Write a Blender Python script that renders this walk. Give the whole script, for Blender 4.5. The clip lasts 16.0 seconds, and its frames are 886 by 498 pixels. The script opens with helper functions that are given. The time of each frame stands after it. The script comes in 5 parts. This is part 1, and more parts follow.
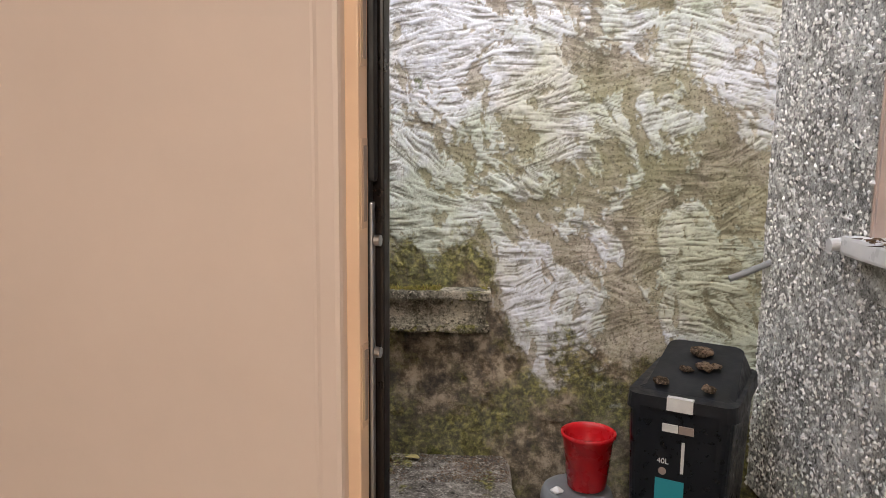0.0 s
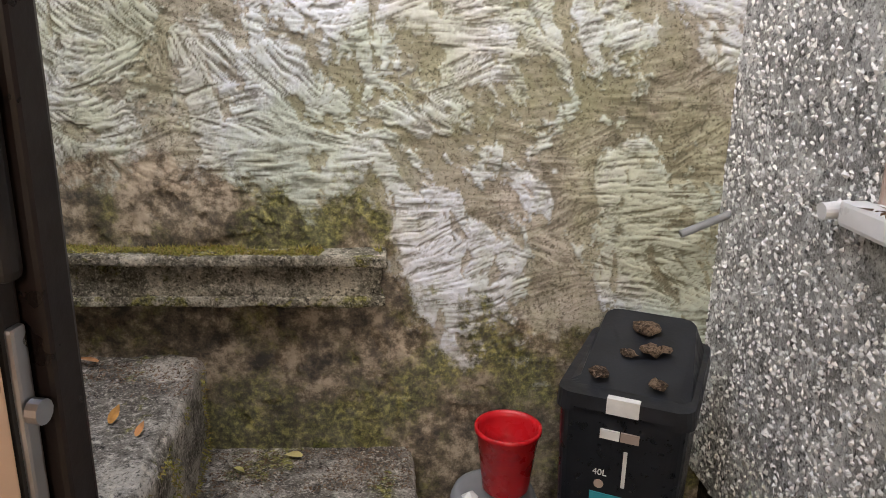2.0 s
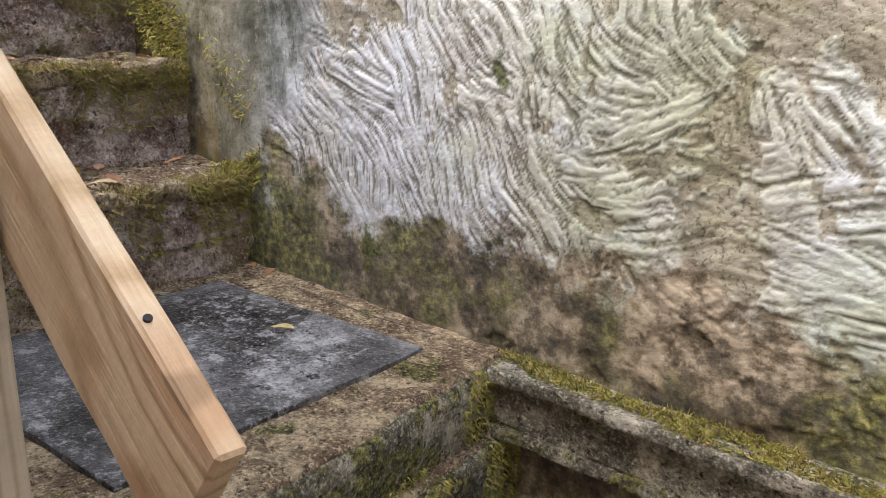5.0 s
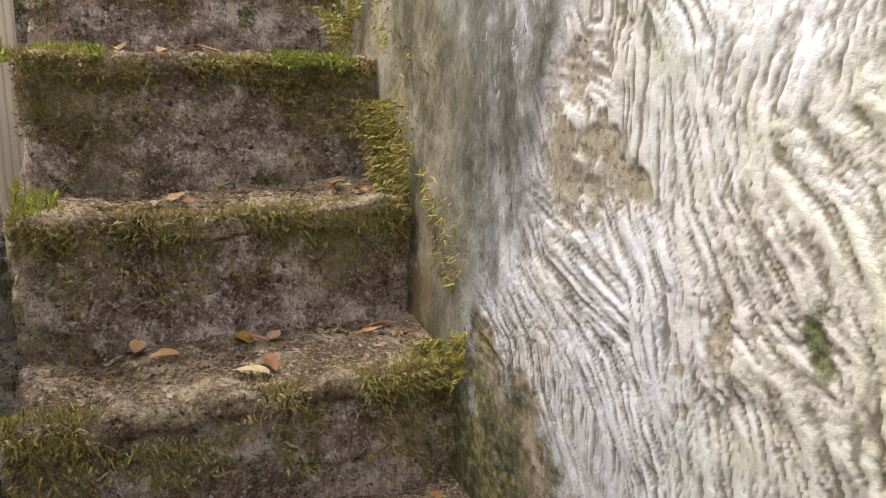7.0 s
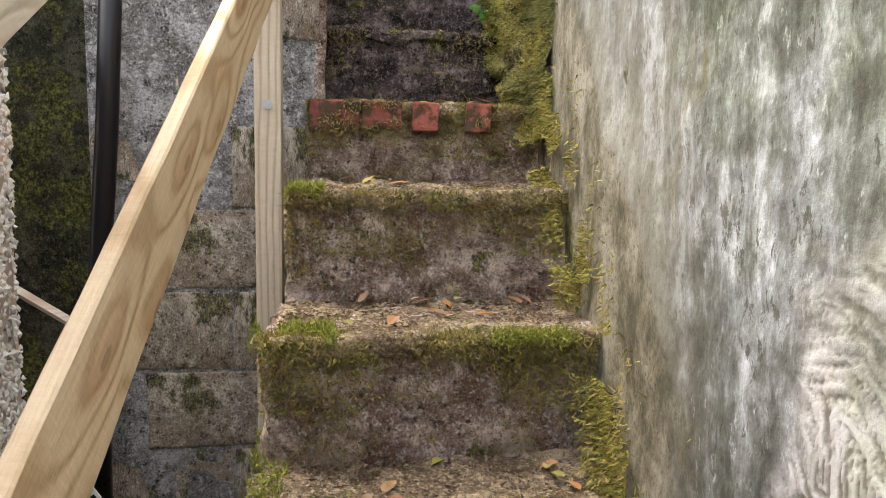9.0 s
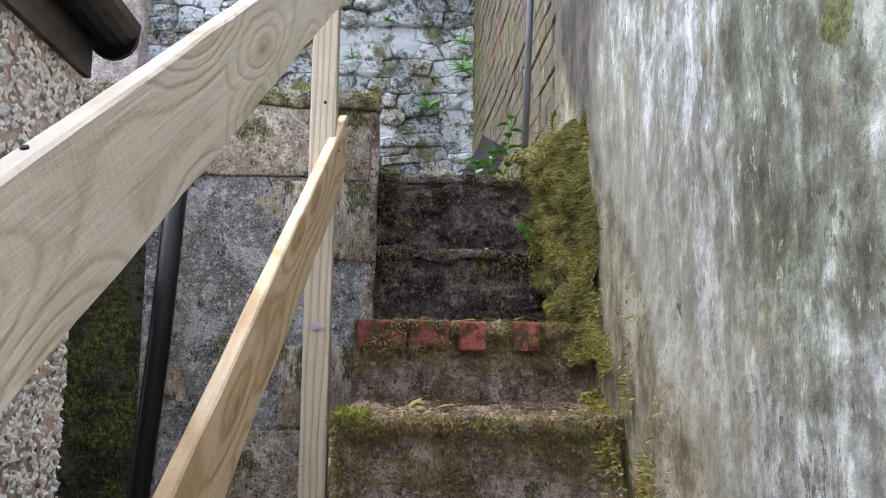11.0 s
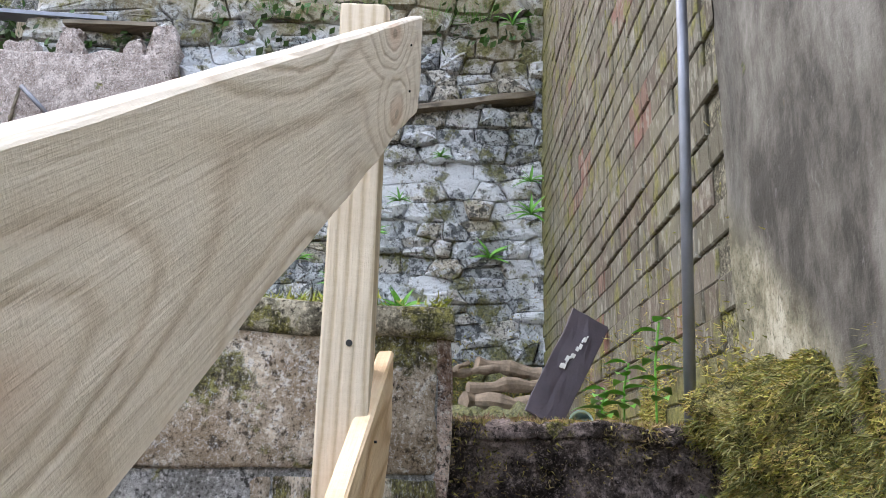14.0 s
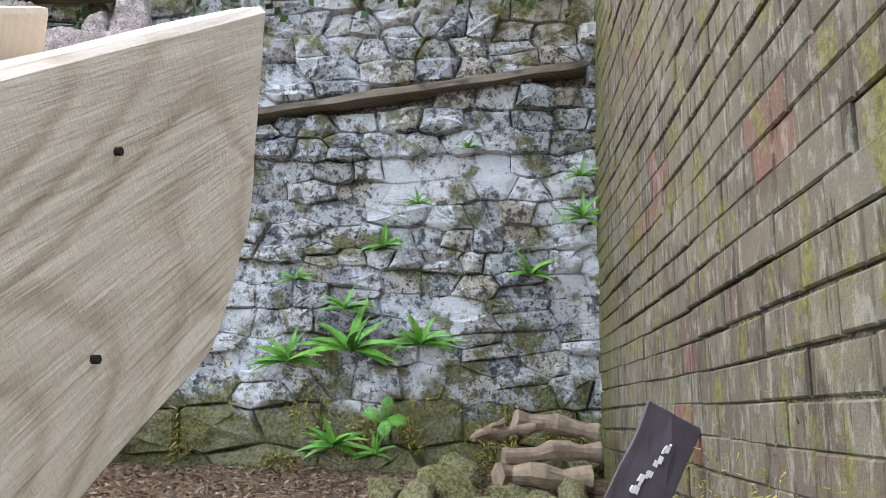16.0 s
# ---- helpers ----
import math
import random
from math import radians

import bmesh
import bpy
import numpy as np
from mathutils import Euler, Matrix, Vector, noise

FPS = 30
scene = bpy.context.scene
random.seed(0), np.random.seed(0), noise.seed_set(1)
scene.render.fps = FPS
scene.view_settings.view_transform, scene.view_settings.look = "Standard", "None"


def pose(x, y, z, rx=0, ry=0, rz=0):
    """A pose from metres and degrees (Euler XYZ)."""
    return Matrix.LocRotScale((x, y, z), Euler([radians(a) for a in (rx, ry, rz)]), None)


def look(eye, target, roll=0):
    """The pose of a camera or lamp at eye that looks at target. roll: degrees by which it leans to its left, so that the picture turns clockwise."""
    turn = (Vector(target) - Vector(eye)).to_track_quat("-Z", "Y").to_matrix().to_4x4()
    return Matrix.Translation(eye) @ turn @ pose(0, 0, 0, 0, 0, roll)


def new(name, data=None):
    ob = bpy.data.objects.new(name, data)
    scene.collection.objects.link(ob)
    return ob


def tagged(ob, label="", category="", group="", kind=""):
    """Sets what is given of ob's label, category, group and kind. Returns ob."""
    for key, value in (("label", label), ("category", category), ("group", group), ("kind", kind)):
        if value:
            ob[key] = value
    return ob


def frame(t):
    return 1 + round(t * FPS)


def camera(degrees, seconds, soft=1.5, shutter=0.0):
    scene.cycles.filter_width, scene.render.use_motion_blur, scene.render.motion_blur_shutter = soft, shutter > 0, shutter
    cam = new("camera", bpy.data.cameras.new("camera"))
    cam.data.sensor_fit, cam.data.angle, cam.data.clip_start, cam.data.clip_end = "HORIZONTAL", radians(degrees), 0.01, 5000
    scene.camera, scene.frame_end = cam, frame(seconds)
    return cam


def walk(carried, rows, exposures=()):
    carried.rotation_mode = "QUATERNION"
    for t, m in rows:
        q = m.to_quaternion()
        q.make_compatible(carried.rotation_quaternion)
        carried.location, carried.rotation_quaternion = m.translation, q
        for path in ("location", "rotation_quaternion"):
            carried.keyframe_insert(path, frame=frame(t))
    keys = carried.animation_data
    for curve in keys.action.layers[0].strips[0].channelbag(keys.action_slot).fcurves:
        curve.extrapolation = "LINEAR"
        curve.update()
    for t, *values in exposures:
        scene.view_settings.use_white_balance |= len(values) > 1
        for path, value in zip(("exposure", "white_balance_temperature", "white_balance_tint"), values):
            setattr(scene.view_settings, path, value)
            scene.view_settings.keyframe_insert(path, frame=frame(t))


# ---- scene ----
cam = camera(59.2, 16.0, 0.7)
METRES, EYE, TILT, LEAN, TURN = 4.2, 1.22, 0.0, 0.0, 0.0
ROWS = [
    (0.0, 0.0, 0.0, 0.0, 0.1, -9.12, -0.6),
    (0.5, 0.0098, 0.0254, 0.0008, -4.65, -9.34, -0.6),
    (1.0, 0.0158, 0.0467, 0.0056, -6.36, -11.1, -0.78),
    (1.5, 0.0178, 0.0739, 0.0088, -6.64, -15.09, -0.92),
    (2.0, 0.0177, 0.113, 0.0128, -5.99, -17.15, -1.17),
    (2.5, 0.0188, 0.1463, 0.0132, -2.78, -17.06, -1.45),
    (3.0, 0.0192, 0.1774, 0.014, 4.63, -16.91, -1.63),
    (3.5, 0.0103, 0.2072, 0.0135, 13.93, -16.94, -1.86),
    (4.0, -0.0022, 0.2292, 0.0109, 22.82, -16.93, -1.96),
    (6.5, -0.0369, 0.3524, 0.0265, 53.89, -14.27, -1.63),
    (7.0, -0.0756, 0.389, 0.0389, 62.44, -13.19, -1.43),
    (7.5, -0.0896, 0.4118, 0.067, 71.21, -12.11, -1.27),
    (8.0, -0.0958, 0.4119, 0.0857, 76.73, -10.82, -1.34),
    (8.5, -0.0949, 0.4099, 0.1014, 79.93, -9.15, -1.27),
    (9.0, -0.0933, 0.4116, 0.115, 81.7, -7.46, -1.06),
    (9.5, -0.0935, 0.4125, 0.1241, 82.79, -5.29, -1.02),
    (10.0, -0.0925, 0.4124, 0.1307, 83.6, -2.07, -0.91),
    (12.5, -0.1614, 0.4009, 0.13, 85.96, 15.47, -0.93),
    (13.0, -0.207, 0.406, 0.1668, 86.54, 15.49, -1.09),
    (13.5, -0.264, 0.3995, 0.1898, 87.2, 15.49, -1.21),
    (14.0, -0.3096, 0.399, 0.2275, 87.86, 15.53, -1.18),
    (14.5, -0.3691, 0.4086, 0.2588, 88.7, 15.59, -1.06),
    (15.0, -0.4095, 0.4098, 0.2961, 89.82, 15.54, -1.03),
    (15.5, -0.4463, 0.411, 0.3298, 90.85, 14.49, -1.05),
    (16.0, -0.4858, 0.4233, 0.3439, 91.53, 12.11, -1.05),
]
EXPOSURE = [(0.0, 1.55, 6500, 10), (2.0, 1.64, 6500, 10), (4.0, 1.95, 6550, 10), (6.5, 2.1, 6800, 10), (7.5, 2.15, 7500, 10), (8.5, 2.1, 7500, 10), (9.0, 2.0, 7200, 10), (10.0, 1.8, 6500, 10), (12.5, 1.45, 6300, 10), (14.5, 1.6, 6500, 10), (16.0, 1.6, 6500, 10)]
walk(cam, [(t, pose(0, 0, EYE, TILT, LEAN, TURN) @ pose(METRES * x, METRES * y, METRES * z, 90 + pitch, roll, yaw)) for t, x, y, z, yaw, pitch, roll in ROWS], EXPOSURE)

# ---------- light ----------
world = bpy.data.worlds.new("overcast")
scene.world = world
world.use_nodes = True
wn = world.node_tree
sky = wn.nodes.new("ShaderNodeTexSky")
sky.sky_type = "NISHITA"
sky.sun_disc = False
sky.sun_elevation, sky.sun_rotation = radians(55), radians(200)
sky.air_density, sky.dust_density = 1.0, 3.0
wn.links.new(sky.outputs["Color"], wn.nodes["Background"].inputs["Color"])
wn.nodes["Background"].inputs["Strength"].default_value = 0.15
sun_data = bpy.data.lights.new("sun", "SUN")
sun_data.energy, sun_data.angle, sun_data.color = 1.5, radians(160), (0.98, 0.99, 1.0)
sun = new("sun", sun_data)
sun.matrix_world = look((0, 0, 10), (-0.3, 0.3, 10 - 1.8))


# ---------- material helpers ----------
class Mat:
    """A small wrapper that builds a node material."""

    def __init__(self, name, rough=0.8, metal=0.0, spec=0.4):
        self.m = bpy.data.materials.new(name)
        self.m.use_nodes = True
        self.nt = self.m.node_tree
        self.b = self.nt.nodes["Principled BSDF"]
        self.b.inputs["Roughness"].default_value = rough
        self.b.inputs["Metallic"].default_value = metal
        self.b.inputs["Specular IOR Level"].default_value = spec
        self.co = self.nt.nodes.new("ShaderNodeTexCoord").outputs["Object"]

    def put(self, socket, v):
        if v is None:
            return
        if hasattr(v, "is_output"):
            self.nt.links.new(v, socket)
        elif isinstance(v, tuple) and socket.type == "RGBA" and len(v) == 3:
            socket.default_value = (*v, 1)
        else:
            socket.default_value = v

    def node(self, kind, ins=None, **props):
        n = self.nt.nodes.new("ShaderNode" + kind)
        if "operation" in props:
            n.operation = props["operation"]
        if "blend_type" in props:
            n.blend_type = props["blend_type"]
        for k, v in (ins or {}).items():
            self.put(n.inputs[k], v)
        return n

    def map(self, scale=(1, 1, 1), vec=None, rot=(0, 0, 0), loc=None):
        n = self.node("Mapping", {"Vector": vec or self.co, "Scale": scale, "Rotation": rot})
        self.put(n.inputs["Location"], loc)
        return n.outputs[0]

    def noise(self, scale, detail=4.0, rough=0.55, vec=None, dist=0.0):
        return self.node("TexNoise", {"Vector": vec or self.co, "Scale": scale, "Detail": detail, "Roughness": rough, "Distortion": dist}).outputs["Fac"]

    def warp(self, amount, scale, vec=None):
        n = self.node("TexNoise", {"Vector": vec or self.co, "Scale": scale, "Detail": 2.0})
        s = self.node("VectorMath", {0: n.outputs["Color"], 1: (0.5, 0.5, 0.5)}, operation="SUBTRACT").outputs[0]
        s = self.node("VectorMath", {0: s, 1: (amount, amount, amount)}, operation="MULTIPLY").outputs[0]
        return self.node("VectorMath", {0: vec or self.co, 1: s}, operation="ADD").outputs[0]

    def vor(self, scale, out="Distance", vec=None, feature="F1", rnd=1.0):
        n = self.node("TexVoronoi", {"Vector": vec or self.co, "Scale": scale, "Randomness": rnd})
        n.feature = feature
        return n.outputs[out]

    def wave(self, scale, dist, detail=2.0, dscale=1.0, vec=None, axis="Z"):
        n = self.node("TexWave", {"Vector": vec or self.co, "Scale": scale, "Distortion": dist, "Detail": detail, "Detail Scale": dscale})
        n.bands_direction = axis
        return n.outputs["Fac"]

    def ramp(self, fac, *stops):
        n = self.nt.nodes.new("ShaderNodeValToRGB")
        self.put(n.inputs["Fac"], fac)
        e = n.color_ramp.elements
        while len(e) < len(stops):
            e.new(0.5)
        for el, (p, c) in zip(e, stops):
            el.position = p
            el.color = (*c, 1) if isinstance(c, tuple) else (c, c, c, 1)
        return n.outputs["Color"]

    def mix(self, fac, a, b, mode="MIX"):
        n = self.nt.nodes.new("ShaderNodeMix")
        n.data_type = "RGBA"
        n.blend_type = mode
        self.put(n.inputs[0], fac)
        self.put(n.inputs[6], a)
        self.put(n.inputs[7], b)
        return n.outputs[2]

    def math(self, op, a, b=None):
        n = self.node("Math", {0: a}, operation=op)
        self.put(n.inputs[1], b)
        return n.outputs[0]

    def axis(self, which, vec=None):
        return self.node("SeparateXYZ", {"Vector": vec or self.co}).outputs[which]

    def rnd(self):
        return self.node("ObjectInfo").outputs["Random"]

    def island(self):
        return self.node("NewGeometry").outputs["Random Per Island"]

    def shifted(self):
        """Object coordinates moved by the object's random number, so that pieces on one mesh differ."""
        k = self.math("MULTIPLY", self.rnd(), 37.0)
        c = self.node("CombineXYZ", {"X": k, "Y": k, "Z": k}).outputs[0]
        return self.node("VectorMath", {0: self.co, 1: c}, operation="ADD").outputs[0]

    def done(self, color, height=None, strength=0.5, dist=0.01, rough=None):
        self.put(self.b.inputs["Base Color"], color)
        self.put(self.b.inputs["Roughness"], rough)
        if height is not None:
            bump = self.node("Bump", {"Strength": strength, "Distance": dist, "Height": height})
            self.nt.links.new(bump.outputs[0], self.b.inputs["Normal"])
        return self.m


def limewash():
    """Whitewashed render; the wall's mesh carries how far the paint is combed, lost or flat."""
    k = Mat("limewash_render", 0.85)
    x, z = k.axis("X"), k.axis("Z")

    def layer(name):
        n = k.node("Attribute")
        n.attribute_name = name
        return n.outputs["Fac"]
    ridge, peel_m, flat_m = layer("ridge"), layer("peel"), layer("flat")
    fine = k.noise(120, 4, 0.7)
    mid = k.noise(24, 6, 0.7)
    # combed coats of lime, thin in the grooves, whose shade also darkens the colour
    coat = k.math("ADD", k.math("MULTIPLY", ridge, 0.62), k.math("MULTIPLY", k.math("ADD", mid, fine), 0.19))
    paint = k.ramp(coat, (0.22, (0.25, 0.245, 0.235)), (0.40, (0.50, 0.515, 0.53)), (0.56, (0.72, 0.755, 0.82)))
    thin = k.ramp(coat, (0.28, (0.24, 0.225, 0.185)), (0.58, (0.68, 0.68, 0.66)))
    thin_m = k.ramp(k.math("ADD", k.noise(2.6, 6, 0.62), k.math("MULTIPLY", k.math("SUBTRACT", mid, 0.5), 0.25)), (0.46, 0.0), (0.56, 0.85))
    paint = k.mix(thin_m, paint, thin)
    # stretch beside the stairs: flat paint, run down by rain
    run = k.math("ADD", k.math("MULTIPLY", k.noise(9, 8, 0.72, k.map((1.6, 1.6, 0.45), k.warp(0.06, 8.0))), 0.6), k.math("MULTIPLY", k.noise(15, 8, 0.75), 0.4))
    streak = k.ramp(run, (0.40, (0.09, 0.093, 0.08)), (0.475, (0.19, 0.20, 0.19)), (0.53, (0.33, 0.355, 0.37)), (0.59, (0.62, 0.66, 0.73)))
    blot = k.ramp(k.noise(2.6, 7, 0.65), (0.43, (0.52, 0.53, 0.46)), (0.54, (1.0, 1.0, 1.0)))
    streak = k.mix(0.8, streak, blot, "MULTIPLY")
    chip = k.noise(34, 8, 0.78, k.map((1.2, 1.2, 0.6)))
    streak = k.mix(k.ramp(chip, (0.40, 0.9), (0.43, 0.0)), streak, (0.10, 0.098, 0.08))
    streak = k.mix(k.ramp(chip, (0.59, 0.0), (0.64, 0.45)), streak, (0.80, 0.84, 0.90))
    paint = k.mix(flat_m, paint, streak)
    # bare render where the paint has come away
    # low ridge values put groove shade into the bare render too
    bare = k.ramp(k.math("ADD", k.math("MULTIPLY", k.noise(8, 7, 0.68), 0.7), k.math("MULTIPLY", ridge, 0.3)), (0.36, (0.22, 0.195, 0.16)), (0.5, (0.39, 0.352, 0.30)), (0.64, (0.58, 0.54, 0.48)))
    bare = k.mix(k.ramp(k.noise(2.0, 3), (0.50, 0.0), (0.60, 0.7)), bare, (0.37, 0.345, 0.265))
    bare = k.mix(k.ramp(fine, (0.38, 0.7), (0.47, 0.0)), bare, (0.09, 0.075, 0.05))
    col = k.mix(peel_m, paint, bare)
    # algae film, stronger towards the corner of the yard
    corner = k.math("MULTIPLY", k.ramp(k.math("MULTIPLY", k.math("ADD", x, 1.0), 0.5), (0.45, 0.0), (0.8, 1.0)), 0.07)
    alg = k.ramp(k.math("ADD", k.math("ADD", k.noise(1.8, 6, 0.62, k.map((1, 1, 0.7))), corner), k.math("MULTIPLY", k.noise(24, 5, 0.7), 0.22)), (0.60, 0.0), (0.74, 0.75))
    col = k.mix(alg, col, k.mix(1.0, col, (0.70, 0.76, 0.55), "MULTIPLY"))
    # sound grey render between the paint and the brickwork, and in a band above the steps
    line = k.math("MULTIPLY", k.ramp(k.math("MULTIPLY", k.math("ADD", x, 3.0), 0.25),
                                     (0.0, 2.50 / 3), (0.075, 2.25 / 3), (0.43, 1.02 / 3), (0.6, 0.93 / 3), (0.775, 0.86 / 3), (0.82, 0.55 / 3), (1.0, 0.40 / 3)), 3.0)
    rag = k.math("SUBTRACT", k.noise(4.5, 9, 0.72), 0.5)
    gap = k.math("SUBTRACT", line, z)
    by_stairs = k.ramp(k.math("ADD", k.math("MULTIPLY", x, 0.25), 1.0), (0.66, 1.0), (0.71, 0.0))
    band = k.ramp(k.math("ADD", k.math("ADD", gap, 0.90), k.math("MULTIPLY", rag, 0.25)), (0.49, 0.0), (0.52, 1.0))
    grey_m = k.ramp(k.math("ADD", k.math("MULTIPLY", k.math("ADD", x, 4.0), 0.25), k.math("MULTIPLY", k.math("SUBTRACT", k.noise(3.0, 7, 0.7), 0.5), 0.05)), (0.474, 1.0), (0.480, 0.0))
    grey_m = k.math("MAXIMUM", grey_m, k.math("MULTIPLY", band, by_stairs))
    grey = k.ramp(k.noise(6, 8, 0.7, k.map((1, 1, 0.4))), (0.40, (0.04, 0.037, 0.032)), (0.5, (0.10, 0.094, 0.082)), (0.60, (0.165, 0.158, 0.145)))
    grey = k.mix(k.ramp(chip, (0.60, 0.0), (0.66, 0.3)), grey, (0.26, 0.26, 0.255))
    buff = k.ramp(k.noise(9, 9, 0.75, k.map((1, 1, 0.7))), (0.40, (0.10, 0.092, 0.06)), (0.5, (0.23, 0.215, 0.155)), (0.60, (0.38, 0.36, 0.295)))
    buff = k.mix(k.ramp(fine, (0.37, 0.7), (0.46, 0.0)), buff, (0.07, 0.065, 0.04))
    grey = k.mix(k.ramp(k.math("SUBTRACT", z, line), (0.36, 1.0), (0.46, 0.0)), grey, buff)
    film = k.math("MULTIPLY", k.math("MULTIPLY", k.ramp(k.math("SUBTRACT", z, line), (0.35, 0.85), (0.95, 0.0)), flat_m), by_stairs)
    col = k.mix(film, col, k.mix(0.5, buff, (0.34, 0.345, 0.29)))
    col = k.mix(grey_m, col, grey)
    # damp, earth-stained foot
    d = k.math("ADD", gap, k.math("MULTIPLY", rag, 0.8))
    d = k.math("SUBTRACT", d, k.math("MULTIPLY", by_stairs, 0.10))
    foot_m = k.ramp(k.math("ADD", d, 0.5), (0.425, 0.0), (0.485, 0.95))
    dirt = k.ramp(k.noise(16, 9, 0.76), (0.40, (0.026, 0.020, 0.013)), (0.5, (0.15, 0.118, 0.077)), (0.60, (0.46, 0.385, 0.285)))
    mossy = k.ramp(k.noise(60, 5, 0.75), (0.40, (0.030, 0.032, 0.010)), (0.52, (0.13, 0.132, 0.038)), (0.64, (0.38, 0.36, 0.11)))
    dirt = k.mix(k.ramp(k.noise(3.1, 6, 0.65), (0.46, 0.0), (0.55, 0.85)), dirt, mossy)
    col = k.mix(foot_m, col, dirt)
    # rusty runs and spots of moss
    rust = k.ramp(k.noise(5.0, 6, 0.6, k.map((1.6, 1.6, 0.5))), (0.62, 0.0), (0.70, 0.7))
    col = k.mix(k.math("MULTIPLY", rust, flat_m), col, (0.22, 0.165, 0.06))
    spot = k.ramp(k.math("ADD", k.vor(4.2, vec=k.map((1, 1, 0.55), k.warp(0.09, 14.0))), k.math("MULTIPLY", k.noise(40, 4, 0.7), 0.16)), (0.155, 0.95), (0.185, 0.0))
    col = k.mix(k.math("MULTIPLY", spot, 0.9), col, k.ramp(fine, (0.4, (0.03, 0.035, 0.012)), (0.6, (0.13, 0.15, 0.03))))
    h = k.math("ADD", k.math("MULTIPLY", fine, 0.6), k.math("MULTIPLY", mid, 0.7))
    return k.done(col, h, 0.6, 0.005)


def concrete(name, dark, light, moss=0.5, scale=1.0, grit=0.6):
    k = Mat(name, 0.9, spec=0.3)
    half = tuple(a * 0.7 + b * 0.3 for a, b in zip(dark, light))
    c = k.ramp(k.noise(5 * scale, 10, 0.74), (0.40, dark), (0.5, half), (0.58, light))
    c = k.mix(k.ramp(k.noise(40 * scale, 5, 0.75), (0.55, 0.0), (0.62, 0.6)), c, tuple(min(1, v * 1.5) for v in light))
    c = k.mix(k.ramp(k.noise(30 * scale, 6, 0.75), (0.375, 0.9), (0.445, 0.0)), c, tuple(v * 0.2 for v in dark))
    if moss > 0:
        green = k.ramp(k.noise(70, 5, 0.75), (0.40, (0.026, 0.026, 0.008)), (0.50, (0.12, 0.115, 0.03)), (0.62, (0.36, 0.34, 0.09)))
        c = k.mix(k.ramp(k.noise(3.4 * scale, 9, 0.7), (0.63 - 0.24 * moss, 0.0), (0.67 - 0.24 * moss, 0.9)), c, green)
    sp = k.noise(190, 4, 0.75)
    c = k.mix(k.ramp(sp, (0.37, 0.85), (0.46, 0.0)), c, k.mix(1.0, c, (0.2, 0.19, 0.18), "MULTIPLY"))
    c = k.mix(k.ramp(sp, (0.56, 0.0), (0.64, 0.55)), c, tuple(min(1, v * 1.6) for v in light))
    h = k.math("ADD", k.noise(70 * scale, 5, 0.78), k.math("MULTIPLY", k.noise(9 * scale, 6, 0.6), 1.5))
    return k.done(c, h, grit, 0.014)


def timber(name, pale, mid, dark, along="Z", knots=0.0):
    """Sawn softwood, the grain along one of the object's own axes, bending round its knots."""
    k = Mat(name, 0.62, spec=0.3)
    v = k.shifted()
    st = {"X": (0.09, 1, 1), "Y": (1, 0.09, 1), "Z": (1, 1, 0.09)}[along]
    side = k.axis({"X": "Z", "Y": "X", "Z": "Y"}[along], v)
    long_map = tuple(0.30 if q < 0.5 else 1.0 for q in st)
    field = k.noise(2.6, 3.0, 0.5, k.map(tuple(0.34 if q < 0.5 else 1.3 for q in st), v))
    phase = k.math("ADD", k.math("MULTIPLY", field, 30.0), k.math("MULTIPLY", side, 110.0 if knots else 420.0))
    w = k.warp(0.012, 14.0, v)
    face = k.node("CombineXYZ", {"X": k.math("MULTIPLY", k.axis("X", w), 0.30), "Y": k.axis("Z", w), "Z": 0.0}).outputs[0]
    cells = k.node("TexVoronoi", {"Vector": face, "Scale": 8.0, "Randomness": 0.9})
    cells.voronoi_dimensions = "2D"
    eye = cells.outputs["Distance"]
    swell = k.math("POWER", 2.718, k.math("MULTIPLY", k.math("MULTIPLY", eye, eye), -8.0))
    phase = k.math("ADD", phase, k.math("MULTIPLY", swell, 26.0 * knots))
    phase = k.math("ADD", phase, k.math("MULTIPLY", k.noise(16, 4, 0.6, k.map(long_map, v)), 3.0))
    ring = k.math("POWER", k.math("ADD", k.math("MULTIPLY", k.math("SINE", phase), 0.5), 0.5), 3.0)
    fib = k.noise(300, 3, 0.65, k.map(tuple(0.04 if q < 0.5 else 1 for q in st), v))
    saw = k.noise(150, 4, 0.75, k.map(tuple(1.0 if q < 0.5 else 0.35 for q in st), v))
    f = k.math("ADD", k.math("ADD", k.math("MULTIPLY", ring, -0.30), k.math("MULTIPLY", fib, 0.34)), k.math("ADD", k.math("MULTIPLY", saw, 0.28), 0.36))
    c = k.ramp(f, (0.30, dark), (0.52, mid), (0.72, pale))
    if knots:
        c = k.mix(k.ramp(eye, (0.09, 0.5), (0.19, 0.0)), c, tuple(a * b for a, b in zip(dark, (0.95, 0.72, 0.62))))
        c = k.mix(k.ramp(eye, (0.035, 0.5), (0.05, 0.0)), c, tuple(a * 0.4 for a in dark))
    c = k.mix(k.ramp(k.noise(6, 6, 0.65, v), (0.48, 0.0), (0.72, 0.45)), c, tuple(a * 0.72 for a in mid))
    return k.done(c, k.math("ADD", f, k.math("MULTIPLY", k.noise(45, 5, 0.7, k.map(long_map, v)), 0.5)), 0.6, 0.004)


